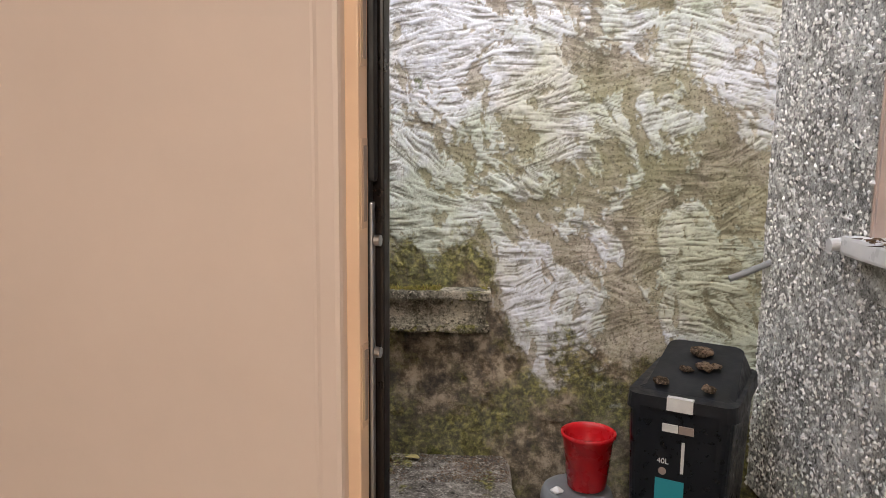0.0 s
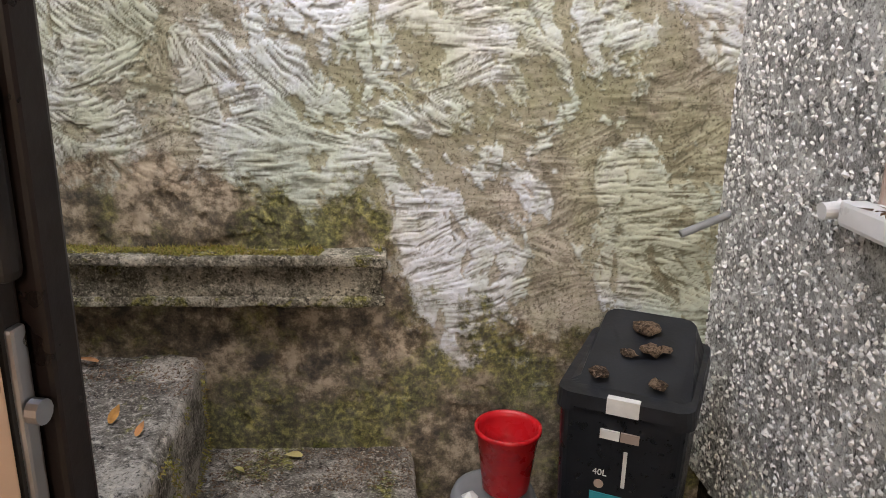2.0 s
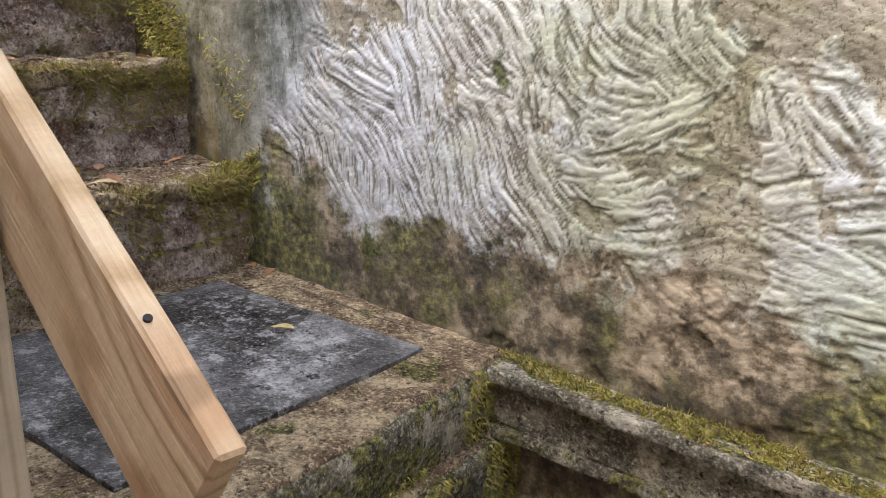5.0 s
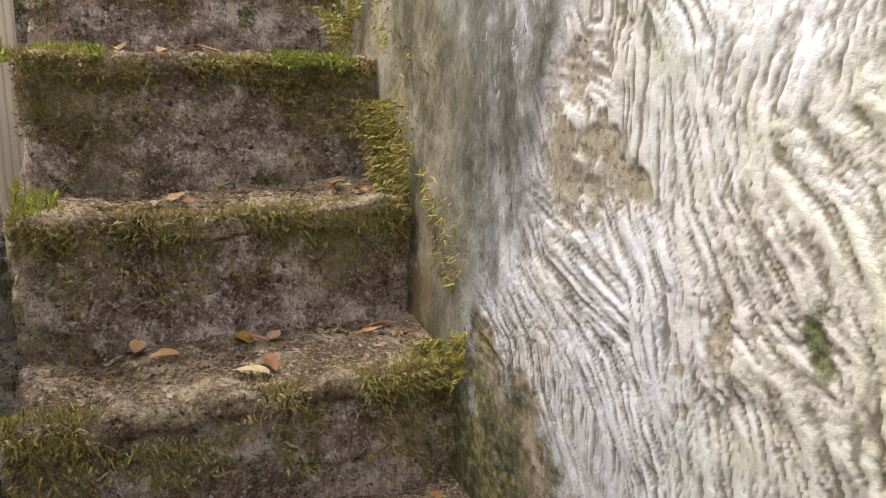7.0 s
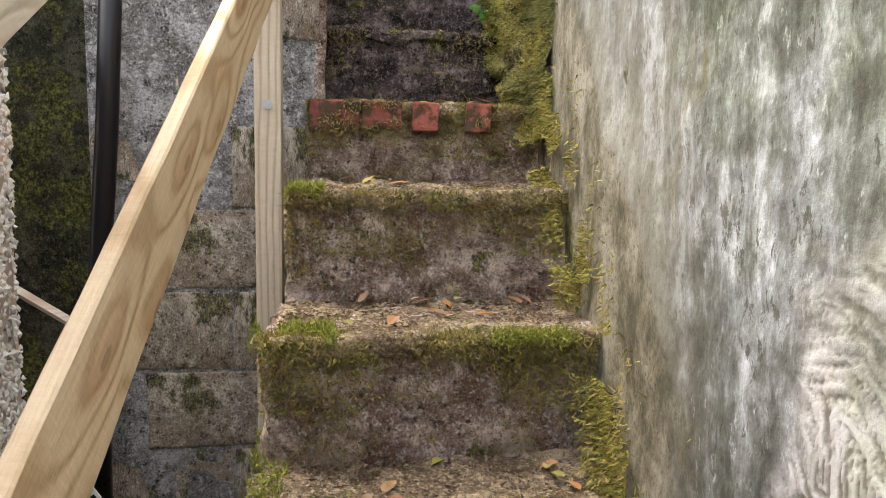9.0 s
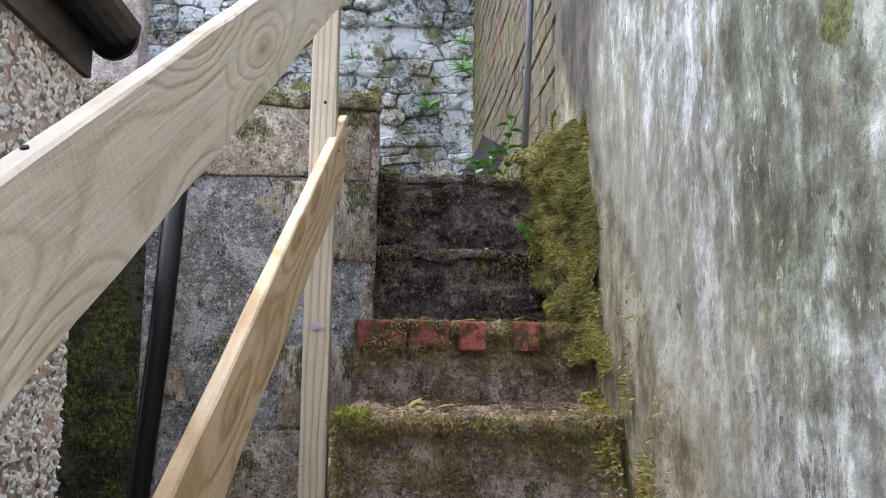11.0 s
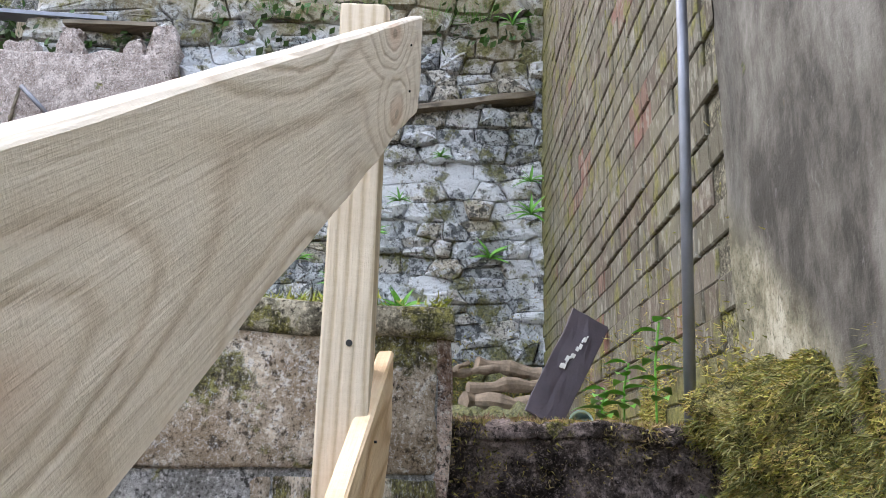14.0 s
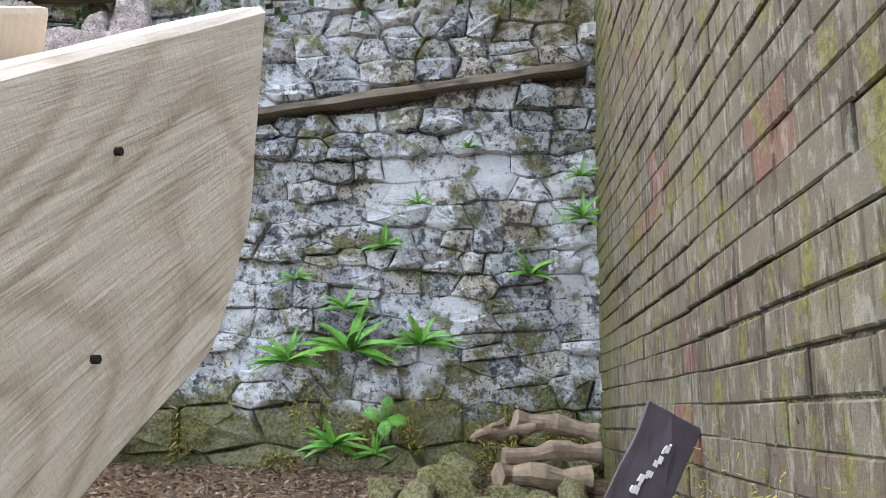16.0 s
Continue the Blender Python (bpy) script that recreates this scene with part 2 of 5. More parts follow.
def plain(name, col, rough=0.5, metal=0.0, vary=0.25, scale=12.0, bump=0.1, spec=0.4):
    k = Mat(name, rough, metal, spec)
    lo = tuple(v * (1 - vary) for v in col)
    hi = tuple(min(1.0, v * (1 + vary * 0.6)) for v in col)
    c = k.ramp(k.noise(scale, 6, 0.65), (0.3, lo), (0.7, hi))
    return k.done(c, k.noise(scale * 9, 3, 0.6), bump, 0.003, rough=k.ramp(k.noise(scale * 2, 4), (0.3, max(0.05, rough - 0.12)), (0.7, min(1.0, rough + 0.15))))


def by_island(name, cols, rough=0.8, scale=90.0, bump=0.3, trans=0.0):
    """Colour picked for each loose piece of a mesh."""
    k = Mat(name, rough)
    n = len(cols)
    c = k.ramp(k.island(), *[(i / n + 0.001, col) for i, col in enumerate(cols)])
    c = k.mix(k.ramp(k.noise(scale, 4), (0.35, 0.55), (0.65, 0.0)), c, k.mix(1.0, c, (0.45, 0.45, 0.42), "MULTIPLY"))
    return k.done(c, k.noise(scale * 2, 3), bump, 0.003)


def by_object(name, cols, rough=0.85, stain=None, scale=22.0, bump=0.6, grain=110.0):
    """Colour picked for each piece, with stains."""
    k = Mat(name, rough, spec=0.3)
    v = k.shifted()
    n = len(cols)
    c = k.ramp(k.rnd(), *[(i / n + 0.001, col) for i, col in enumerate(cols)])
    c = k.mix(k.ramp(k.noise(scale, 7, 0.68, v), (0.36, 0.75), (0.55, 0.0)), c, k.mix(1.0, c, (0.38, 0.38, 0.36), "MULTIPLY"))
    if stain:
        for col, sc, a, b in stain:
            c = k.mix(k.ramp(k.noise(sc, 7, 0.66, k.co if sc < 9 else v), (a, 0.0), (b, 0.9)), c, col)
    h = k.math("ADD", k.noise(grain, 4, 0.7, v), k.math("MULTIPLY", k.noise(scale, 5, 0.6, v), 1.4))
    return k.done(c, h, bump, 0.008)


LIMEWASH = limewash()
STEP = concrete("mossy_step_concrete", (0.25, 0.145, 0.098), (0.92, 0.75, 0.65), 0.10, 2.2, 1.0)
DARKSTEP = concrete("near_black_concrete", (0.018, 0.012, 0.010), (0.30, 0.24, 0.225), 0.08, 1.4, 1.0)
TREAD = concrete("litter_stained_tread", (0.20, 0.13, 0.085), (0.66, 0.53, 0.35), 0.24, 2.6, 0.9)
# greenish concrete with the shade of the side gap put into its colour
SHADY = concrete("shaded_green_concrete", (0.028, 0.028, 0.016), (0.15, 0.145, 0.09), 0.5, 1.6, 0.9)
SLAB = concrete("worn_grey_concrete", (0.125, 0.11, 0.09), (0.50, 0.46, 0.395), 0.26, 1.6, 0.7)
KERB = concrete("mossy_kerb_concrete", (0.105, 0.095, 0.066), (0.50, 0.46, 0.36), 0.56, 2.4, 0.8)
BLOCK = concrete("dense_concrete_block", (0.42, 0.325, 0.225), (0.92, 0.82, 0.68), 0.36, 1.7, 1.0)
# earth of bank and ground; also the dark colour of unlit spaces
EARTH_AND_GLOOM = concrete("damp_earth_and_room_gloom", (0.025, 0.018, 0.012), (0.09, 0.066, 0.043), 0.1, 2.0, 0.9)
BARK = concrete("bark_litter", (0.10, 0.068, 0.045), (0.38, 0.27, 0.18), 0.12, 4.0, 1.0)
LEDGE = concrete("weathered_ledge", (0.13, 0.12, 0.088), (0.56, 0.52, 0.42), 0.30, 2.4, 0.8)
PINK = concrete("pink_rough_concrete", (0.38, 0.30, 0.27), (0.72, 0.62, 0.59), 0.05, 2.0, 0.9)
MORTAR = concrete("lime_mortar", (0.20, 0.195, 0.18), (0.60, 0.60, 0.60), 0.2, 1.5, 0.9)
RAIL = timber("sawn_rail_wood", (0.82, 0.65, 0.44), (0.69, 0.50, 0.305), (0.50, 0.335, 0.185), "X", 0.5)
RAIL_GREY = timber("weathered_rail_wood", (0.80, 0.705, 0.585), (0.755, 0.65, 0.525), (0.60, 0.49, 0.375), "X", 1.0)
POST = timber("post_wood", (0.68, 0.585, 0.46), (0.59, 0.49, 0.36), (0.44, 0.35, 0.235), "Z")
PLANK = timber("old_plank", (0.24, 0.20, 0.15), (0.15, 0.12, 0.085), (0.06, 0.05, 0.035), "Y")
PLASTER = plain("pale_pink_plaster", (0.62, 0.50, 0.44), 0.8, vary=0.22, scale=7, bump=0.15)
UPVC = plain("white_plastic", (0.80, 0.80, 0.80), 0.32, vary=0.1, scale=9, bump=0.03)
DOORFACE = plain("cream_door_face", (0.70, 0.615, 0.57), 0.42, vary=0.05, scale=3, bump=0.02)
# cream strip and stickers with the warm indoor light put into their colour
WARM_STRIP = plain("warm_lit_cream_strip", (0.82, 0.60, 0.43), 0.45, vary=0.08, scale=6, bump=0.03)
LABEL = plain("warm_lit_label", (0.66, 0.47, 0.34), 0.5, vary=0.08, scale=30)
GASKET = plain("black_rubber", (0.015, 0.014, 0.014), 0.5, vary=0.2)
DARKFRAME = plain("dark_brown_frame", (0.012, 0.008, 0.007), 0.35, vary=0.2)
STEEL = plain("zinc_steel", (0.55, 0.56, 0.58), 0.35, 1.0, 0.15)
BINPLASTIC = plain("black_bin_plastic", (0.009, 0.011, 0.015), 0.32, vary=0.3, scale=25, bump=0.06)
BINLID = plain("dusty_bin_lid", (0.018, 0.020, 0.025), 0.4, vary=0.6, scale=18, bump=0.1)
RED = plain("red_plastic", (0.55, 0.012, 0.018), 0.28, vary=0.12)
WETMAT = concrete("wet_rubber", (0.03, 0.028, 0.027), (0.30, 0.30, 0.31), 0.0, 0.8, 0.3)
WETMAT.node_tree.nodes["Principled BSDF"].inputs["Roughness"].default_value = 0.3
GREYPOT = plain("grey_plastic", (0.24, 0.25, 0.26), 0.5, vary=0.2)
BLACKPIPE = plain("black_pipe", (0.007, 0.007, 0.009), 0.38, vary=0.2, bump=0.03, spec=0.3)
POLE = plain("galvanised_pole", (0.23, 0.24, 0.28), 0.45, 0.6, 0.3)
BARE_WOOD = timber("bleached_wood", (0.78, 0.70, 0.56), (0.62, 0.53, 0.39), (0.36, 0.29, 0.20), "Z")
SLATE = plain("purple_slate", (0.085, 0.070, 0.085), 0.55, vary=0.3, scale=14, bump=0.35)
GLASS = Mat("window_glass", 0.03)
GLASS.b.inputs["Transmission Weight"].default_value = 1.0
GLASS = GLASS.done((0.9, 0.92, 0.92))
PAPER = plain("white_paper", (0.72, 0.72, 0.70), 0.6, vary=0.12, scale=30)
INK = plain("printed_grey", (0.36, 0.29, 0.25), 0.6, vary=0.1)
TEAL = plain("teal_print", (0.03, 0.30, 0.36), 0.5, vary=0.08)
ROOM = plain("magnolia_wall", (0.62, 0.54, 0.46), 0.8, vary=0.06, scale=3)
CUP = plain("pale_blue_plastic", (0.42, 0.60, 0.60), 0.4, vary=0.1)


# ---------- mesh helpers ----------
def mesh_ob(name, verts, faces, mat, parent=None, smooth=False):
    me = bpy.data.meshes.new(name)
    me.from_pydata([tuple(v) for v in verts], [], faces)
    me.materials.append(mat)
    if smooth:
        me.polygons.foreach_set("use_smooth", [True] * len(me.polygons))
    me.update()
    ob = new(name, me)
    if parent:
        ob.parent = parent
    return ob


def part(name, bm, mat, parent=None, label="", smooth=False):
    """Links a bmesh as one mesh object under a thing or a part."""
    me = bpy.data.meshes.new(name)
    bmesh.ops.recalc_face_normals(bm, faces=bm.faces)
    bm.to_mesh(me)
    bm.free()
    me.materials.append(mat)
    if smooth:
        me.polygons.foreach_set("use_smooth", [True] * len(me.polygons))
    ob = new(name, me)
    if parent:
        ob.parent = parent
    return tagged(ob, label)


def thing(name, label, category, at=None, group="", kind=""):
    ob = tagged(new(name), label, category, group, kind)
    if at is not None:
        ob.matrix_world = at
    return ob


def box(x0, x1, y0, y1, z0, z1, bevel=0.0, cuts=0, bm=None, segs=2):
    out = bmesh.new()
    bmesh.ops.create_cube(out, size=1)
    for v in out.verts:
        v.co = Vector(((x0 + x1) / 2 + v.co.x * (x1 - x0), (y0 + y1) / 2 + v.co.y * (y1 - y0), (z0 + z1) / 2 + v.co.z * (z1 - z0)))
    if bevel:
        bmesh.ops.bevel(out, geom=out.edges[:], offset=bevel, segments=segs, affect="EDGES", profile=0.6)
    if cuts:
        bmesh.ops.subdivide_edges(out, edges=[e for e in out.edges if e.calc_length() > bevel * 3 + 0.01], cuts=cuts, use_grid_fill=True)
    return out


def rough(bm, amp, size, seed=0.0, fine=0.35):
    """Uneven, worn surface."""
    off = Vector((seed * 3.7, seed * 1.3, seed * 2.1))
    for v in bm.verts:
        p = v.co / size + off
        v.co += noise.noise_vector(p) * amp + noise.noise_vector(p * 3.1) * amp * fine + noise.noise_vector(p * 7.3) * amp * fine * 0.5
    return bm


def lathe(profile, segs=32, at=(0, 0, 0)):
    """A turned shape from (radius, height) pairs."""
    bm = bmesh.new()
    rings = []
    for r, z in profile:
        rings.append([bm.verts.new((at[0] + r * math.cos(2 * math.pi * i / segs), at[1] + r * math.sin(2 * math.pi * i / segs), at[2] + z)) for i in range(segs)])
    for a, b in zip(rings, rings[1:]):
        for i in range(segs):
            bm.faces.new((a[i], a[(i + 1) % segs], b[(i + 1) % segs], b[i]))
    bm.faces.new(rings[0][::-1])
    bm.faces.new(rings[-1])
    return bm


def tube(pts, radii, segs=12, bm=None):
    """A round bar along a line of points."""
    bm = bm or bmesh.new()
    rings = []
    pts = [Vector(p) for p in pts]
    for i, p in enumerate(pts):
        d = (pts[min(i + 1, len(pts) - 1)] - pts[max(i - 1, 0)]).normalized()
        a = d.orthogonal().normalized() if abs(d.z) < 0.95 else d.cross(Vector((0, 1, 0))).normalized()
        if abs(d.z) < 0.95:
            a = d.cross(Vector((0, 0, 1))).normalized()
        b = d.cross(a)
        r = radii[i] if isinstance(radii, (list, tuple)) else radii
        rings.append([bm.verts.new(p + (a * math.cos(2 * math.pi * j / segs) + b * math.sin(2 * math.pi * j / segs)) * r) for j in range(segs)])
    for a, b in zip(rings, rings[1:]):
        for j in range(segs):
            bm.faces.new((a[j], a[(j + 1) % segs], b[(j + 1) % segs], b[j]))
    bm.faces.new(rings[0][::-1])
    bm.faces.new(rings[-1])
    return bm


def bend(x, table):
    return float(np.interp(x, [p for p, _ in table], [q for _, q in table]))


WALL_LINE = [(-5.6, 2.375), (-4.04, 2.335), (-2.77, 2.275), (-1.5, 2.175), (-0.6, 2.10), (0.9, 2.02)]


def wall_y(x):
    """Face of the long retaining wall."""
    return bend(x, WALL_LINE)


def stair_y(x):
    """Open edge of the stairs."""
    return 1.60 + 0.10 * (-1.5 - x)


# ---------- retaining wall ----------
def lattice(u, v, seed):
    """Smooth value noise, 0 to 1, at arrays of places."""
    table = np.random.default_rng(seed).random((256, 256))
    iu, iv = np.floor(u).astype(int), np.floor(v).astype(int)
    fu, fv = u - iu, v - iv
    fu, fv = fu * fu * (3 - 2 * fu), fv * fv * (3 - 2 * fv)
    q = lambda a, b: table[(iu + a) % 256, (iv + b) % 256]
    return (q(0, 0) * (1 - fu) + q(1, 0) * fu) * (1 - fv) + (q(0, 1) * (1 - fu) + q(1, 1) * fu) * fv


def cloud(u, v, seed, octaves=5, gain=0.55):
    out, amp, total = 0.0, 1.0, 0.0
    for o in range(octaves):
        out = out + amp * lattice(u * 2 ** o + 7.3 * o, v * 2 ** o + 3.1 * o, seed + o)
        total += amp
        amp *= gain
    return out / total


def smooth(a, lo, hi):
    t = np.clip((a - lo) / (hi - lo), 0, 1)
    return t * t * (3 - 2 * t)


def combed_wall(name, x0, x1, z0, z1, step):
    """The rendered wall: combed strokes of lime that swirl, flaked patches, a flat stretch by the stairs."""
    xs = np.concatenate([np.arange(x0, -1.55, 0.009), np.arange(-1.55, x1, step), [x1]])
    zs = np.concatenate([np.arange(z0, 0.35, 0.009), np.arange(0.35, 1.95, step), np.arange(1.95, z1, 0.011), [z1]])
    nx, nz = len(xs) - 1, len(zs) - 1
    X, Z = np.meshgrid(xs, zs)
    # strokes: fine noise drawn out along a turning direction
    swirl = smooth(X, 0.15, -0.75)
    wx, wz = X + 0.16 * (cloud(X * 6, Z * 6, 22, 4) - 0.5), Z + 0.16 * (cloud(X * 6, Z * 6, 27, 4) - 0.5)
    pick = np.random.default_rng(25).normal(0, 1, (256, 256))
    dab = pick[np.floor(wx / 0.13 + 0.5 * np.floor(wz / 0.075)).astype(int) % 256, np.floor(wz / 0.075).astype(int) % 256]
    turn = dab * (0.22 + 0.22 * swirl) + (cloud(X * 3.0, Z * 3.0, 21, 3) - 0.5) * (1.0 + 1.6 * swirl) - 0.5 * swirl
    du, dv = np.cos(turn), np.sin(turn)
    seed_noise = np.random.default_rng(31).random(X.shape)
    seed_noise = (seed_noise + 0.35 * np.roll(seed_noise, 1, 0)) / 1.35
    acc = seed_noise.copy()
    I, J = np.meshgrid(np.arange(nx + 1, dtype=float), np.arange(nz + 1, dtype=float))
    for sgn in (1, -1):
        pi, pj = I.copy(), J.copy()
        for _ in range(7):
            a, b = np.clip(pi.round().astype(int), 0, nx), np.clip(pj.round().astype(int), 0, nz)
            pi += sgn * du[b, a]
            pj += sgn * dv[b, a]
            a, b = np.clip(pi.round().astype(int), 0, nx), np.clip(pj.round().astype(int), 0, nz)
            acc += seed_noise[b, a]
    acc /= 15
    ridge = np.clip(0.5 + (acc - acc.mean()) / (acc.std() * 3.6), 0, 1)
    # flakes, wider and commoner towards the corner
    px, pz = X + 0.35 * Z + 0.30 * (cloud(X * 2.5, Z * 2.5, 43, 3) - 0.5), Z - 0.35 * X + 0.30 * (cloud(X * 2.5, Z * 2.5, 47, 3) - 0.5)
    loss = cloud(px * 5.0, pz * 3.6, 41, 7, 0.66) + 0.04 * (ridge - 0.5)
    bias = 0.012 * smooth(X, -0.2, 0.5) - 0.085 * smooth(X, -0.35, -0.95)
    peel = smooth(loss + bias, 0.580, 0.587)
    small = cloud(px * 17, pz * 12, 51, 5, 0.62)
    peel = np.maximum(peel, smooth(small + bias, 0.635, 0.65) * 0.9)
    flat = smooth((X - 0.6 * Z + 3.6) * 0.25 + (cloud(X * 2.2, Z * 2.2, 61) - 0.5) * 0.22, 0.483, 0.453)
    peel = peel * (1 - 0.9 * flat)
    wallface = np.interp(X, [p for p, _ in WALL_LINE], [q for _, q in WALL_LINE])
    foot = np.interp(X, [-3.0, -2.7, -1.28, -0.6, 0.1, 0.28, 1.0], [2.5, 2.25, 1.02, 0.93, 0.86, 0.55, 0.40])
    relief = (1 - 0.92 * flat) * (1 - 0.55 * peel) * (1 - 0.75 * smooth(foot - Z, -0.03, 0.05))
    ridge = 0.5 + (ridge - 0.5) * (1 - 0.8 * smooth(foot - Z, -0.03, 0.05))
    Y = wallface + (cloud(X * 1.7, Z * 1.7, 71, 3) - 0.5) * 0.030 + (cloud(X * 9, Z * 9, 72, 3) - 0.5) * 0.010 + (cloud(X * 45, Z * 45, 73, 2) - 0.5) * 0.0035
    Y = Y - (ridge - 0.5) * 0.0038 * relief + peel * 0.0030
    nv, w = X.size, nx + 1
    co = np.stack([X, Y, Z], -1).reshape(-1, 3)
    base = (np.arange(nz)[:, None] * w + np.arange(nx)[None]).ravel()
    quads = np.stack([base, base + 1, base + w + 1, base + w], 1)
    back = np.array([(x, bend(x, WALL_LINE) + 0.35, z) for x in (x0, x1) for z in (z0, z1)])
    extra = np.array([(nv + 1, nv + 3, nv + 2, nv), (w * nz, nv + 1, nv, 0), (w - 1, nv + 2, nv + 3, nv - 1), (w * nz, nv - 1, nv + 3, nv + 1)])
    co, quads = np.vstack([co, back]), np.vstack([quads, extra]).astype(np.int32)
    me = bpy.data.meshes.new(name)
    me.vertices.add(len(co))
    me.vertices.foreach_set("co", co.ravel())
    me.loops.add(quads.size)
    me.loops.foreach_set("vertex_index", quads.ravel())
    me.polygons.add(len(quads))
    me.polygons.foreach_set("loop_start", np.arange(0, quads.size, 4, dtype=np.int32))
    me.polygons.foreach_set("loop_total", np.full(len(quads), 4, dtype=np.int32))
    me.polygons.foreach_set("use_smooth", np.ones(len(quads), dtype=bool))
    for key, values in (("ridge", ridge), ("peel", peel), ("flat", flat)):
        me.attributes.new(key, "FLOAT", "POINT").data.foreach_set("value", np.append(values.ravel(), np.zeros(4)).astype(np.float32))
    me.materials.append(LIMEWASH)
    me.update(calc_edges=True)
    return new(name, me)


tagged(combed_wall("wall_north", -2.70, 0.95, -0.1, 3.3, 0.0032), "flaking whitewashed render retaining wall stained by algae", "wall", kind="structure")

# ---------- ground ----------
bm = box(-2.3, 0.85, -3.0, 2.4, -0.3, 0.0, cuts=20)
ob = part("floor", rough(bm, 0.004, 0.2), SLAB)
tagged(ob, "damp grey concrete yard floor", "floor", kind="structure")
tagged(part("ground_beyond", box(-60, 60, -60, 60, -0.6, -0.33), EARTH_AND_GLOOM), "dark earth beyond the walls", "ground", kind="structure")

# terrace at the head of the stairs, rising towards the rubble wall
gx, gy = 60, 70
verts, faces = [], []
for j in range(gy + 1):
    y = -3.0 + 5.5 * j / gy
    for i in range(gx + 1):
        x = -5.8 + (-2.76 + 5.8) * i / gx
        z = bend(x, [(-5.8, 2.46), (-5.2, 2.40), (-4.2, 2.33), (-2.76, 2.21)]) + noise.noise(Vector((x * 5, y * 5, 0))) * 0.025 + noise.noise(Vector((x * 19, y * 19, 3))) * 0.01
        verts.append((x, y, z))
for j in range(gy):
    for i in range(gx):
        a = j * (gx + 1) + i
        faces.append((a, a + 1, a + gx + 2, a + gx + 1))
tagged(mesh_ob("ground", verts, faces, BARK, smooth=True), "brown bark-littered earth terrace above the stairs", "ground", kind="structure")


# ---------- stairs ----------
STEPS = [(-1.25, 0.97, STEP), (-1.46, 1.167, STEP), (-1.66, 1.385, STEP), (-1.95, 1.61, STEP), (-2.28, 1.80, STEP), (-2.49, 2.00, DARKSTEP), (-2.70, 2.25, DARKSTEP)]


def stair_block(x0, x1, z0, z1, seed, mat, name, label, yl=None, yr=None, amp=0.016, cuts=44):
    bm = box(x0, x1, 0, 1, z0, z1, bevel=0.024, cuts=cuts)
    for v in bm.verts:
        lo = (yl if yl is not None else stair_y(v.co.x))
        hi = (yr if yr is not None else wall_y(v.co.x) + 0.03)
        v.co.y = lo + v.co.y * (hi - lo)
    ob = thing(name, label, "step", group="garden stairs")
    part("riser", rough(rough(bm, amp, 0.09, seed, 0.6), amp * 0.35, 0.02, seed + 3, 0.5), mat, ob, smooth=True)
    nose = 0.013 if mat in (STEP, DARKSTEP) else -0.012
    bm = box(x0, x1 + nose, 0, 1, z1 - 0.026, z1 + 0.004, bevel=0.008, cuts=cuts)
    for v in bm.verts:
        lo = (yl if yl is not None else stair_y(v.co.x)) + 0.012
        hi = (yr if yr is not None else wall_y(v.co.x) + 0.03)
        v.co.y = lo + v.co.y * (hi - lo)
    part("tread", rough(bm, amp * 0.8, 0.09, seed, 0.6), TREAD if mat in (STEP, KERB) else mat, ob, "trodden litter-stained top", smooth=True)
    return ob


stair_block(-0.29, 0.19, -0.02, 0.30, 1, SLAB, "concrete_step", "low worn grey concrete slab step at the wall foot", yl=1.42, amp=0.006)
stair_block(-0.62, -0.27, -0.02, 0.53, 2, SLAB, "concrete_step", "damp brown concrete step with fallen leaves", yl=1.42, amp=0.006)
stair_block(-1.30, -0.60, 0.25, 0.78, 3, KERB, "concrete_landing", "mossy concrete landing with a rough kerb edge", yl=1.40, amp=0.007, cuts=20)
stair_block(-0.64, -0.575, 0.52, 0.672, 4, KERB, "landing_kerb", "green mossy lower course of the landing edge", yl=1.41, amp=0.006)
for i, (x, z, m) in enumerate(STEPS):
    back = STEPS[i + 1][0] - 0.06 if i < 6 else x - 0.16
    stair_block(back, x, z - 0.34, z, 10 + i, m, "stone_step", ("near-black concrete step with bark crumbs" if m is DARKSTEP else "moss-grown rough concrete step strewn with leaves"))

# mass of concrete under the steps
core = thing("stair_core", "dark green concrete body of the garden stairs", "stairs", kind="structure")
for i, (x, z, m) in enumerate(STEPS):
    back = STEPS[i + 1][0] - 0.02 if i < 6 else x - 0.12
    bm = box(back, x - 0.02, 0, 1, 0.0, z - 0.12, 0, 3)
    for v in bm.verts:
        lo = stair_y(v.co.x) + 0.02
        v.co.y = lo + v.co.y * (wall_y(v.co.x) - lo)
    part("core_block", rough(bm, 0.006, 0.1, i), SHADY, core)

# row of red bricks along one riser
BRICKRED = by_object("worn_red_brick", [(0.40, 0.12, 0.09), (0.46, 0.15, 0.11), (0.32, 0.10, 0.08)], stain=[((0.07, 0.055, 0.03), 24.0, 0.47, 0.56)])
course = thing("brick_nosing", "broken row of red bricks along a step edge", "brick edging", Matrix.Translation((0, 0, 0)))
for y0, y1 in ((1.685, 1.80), (1.806, 1.90), (1.925, 1.988), (2.055, 2.115)):
    part("brick", rough(box(-2.36, -2.246, y0, y1, 1.74, 1.807, 0.006, 2), 0.004, 0.03, y0), BRICKRED, course)

# ledge on the wall beside the landing
ledge = thing("wall_ledge", "green-stained projecting concrete ledge on the retaining wall", "ledge")


def along_wall(bm, proud):
    for v in bm.verts:
        v.co.y += wall_y(v.co.x) - proud
    return bm


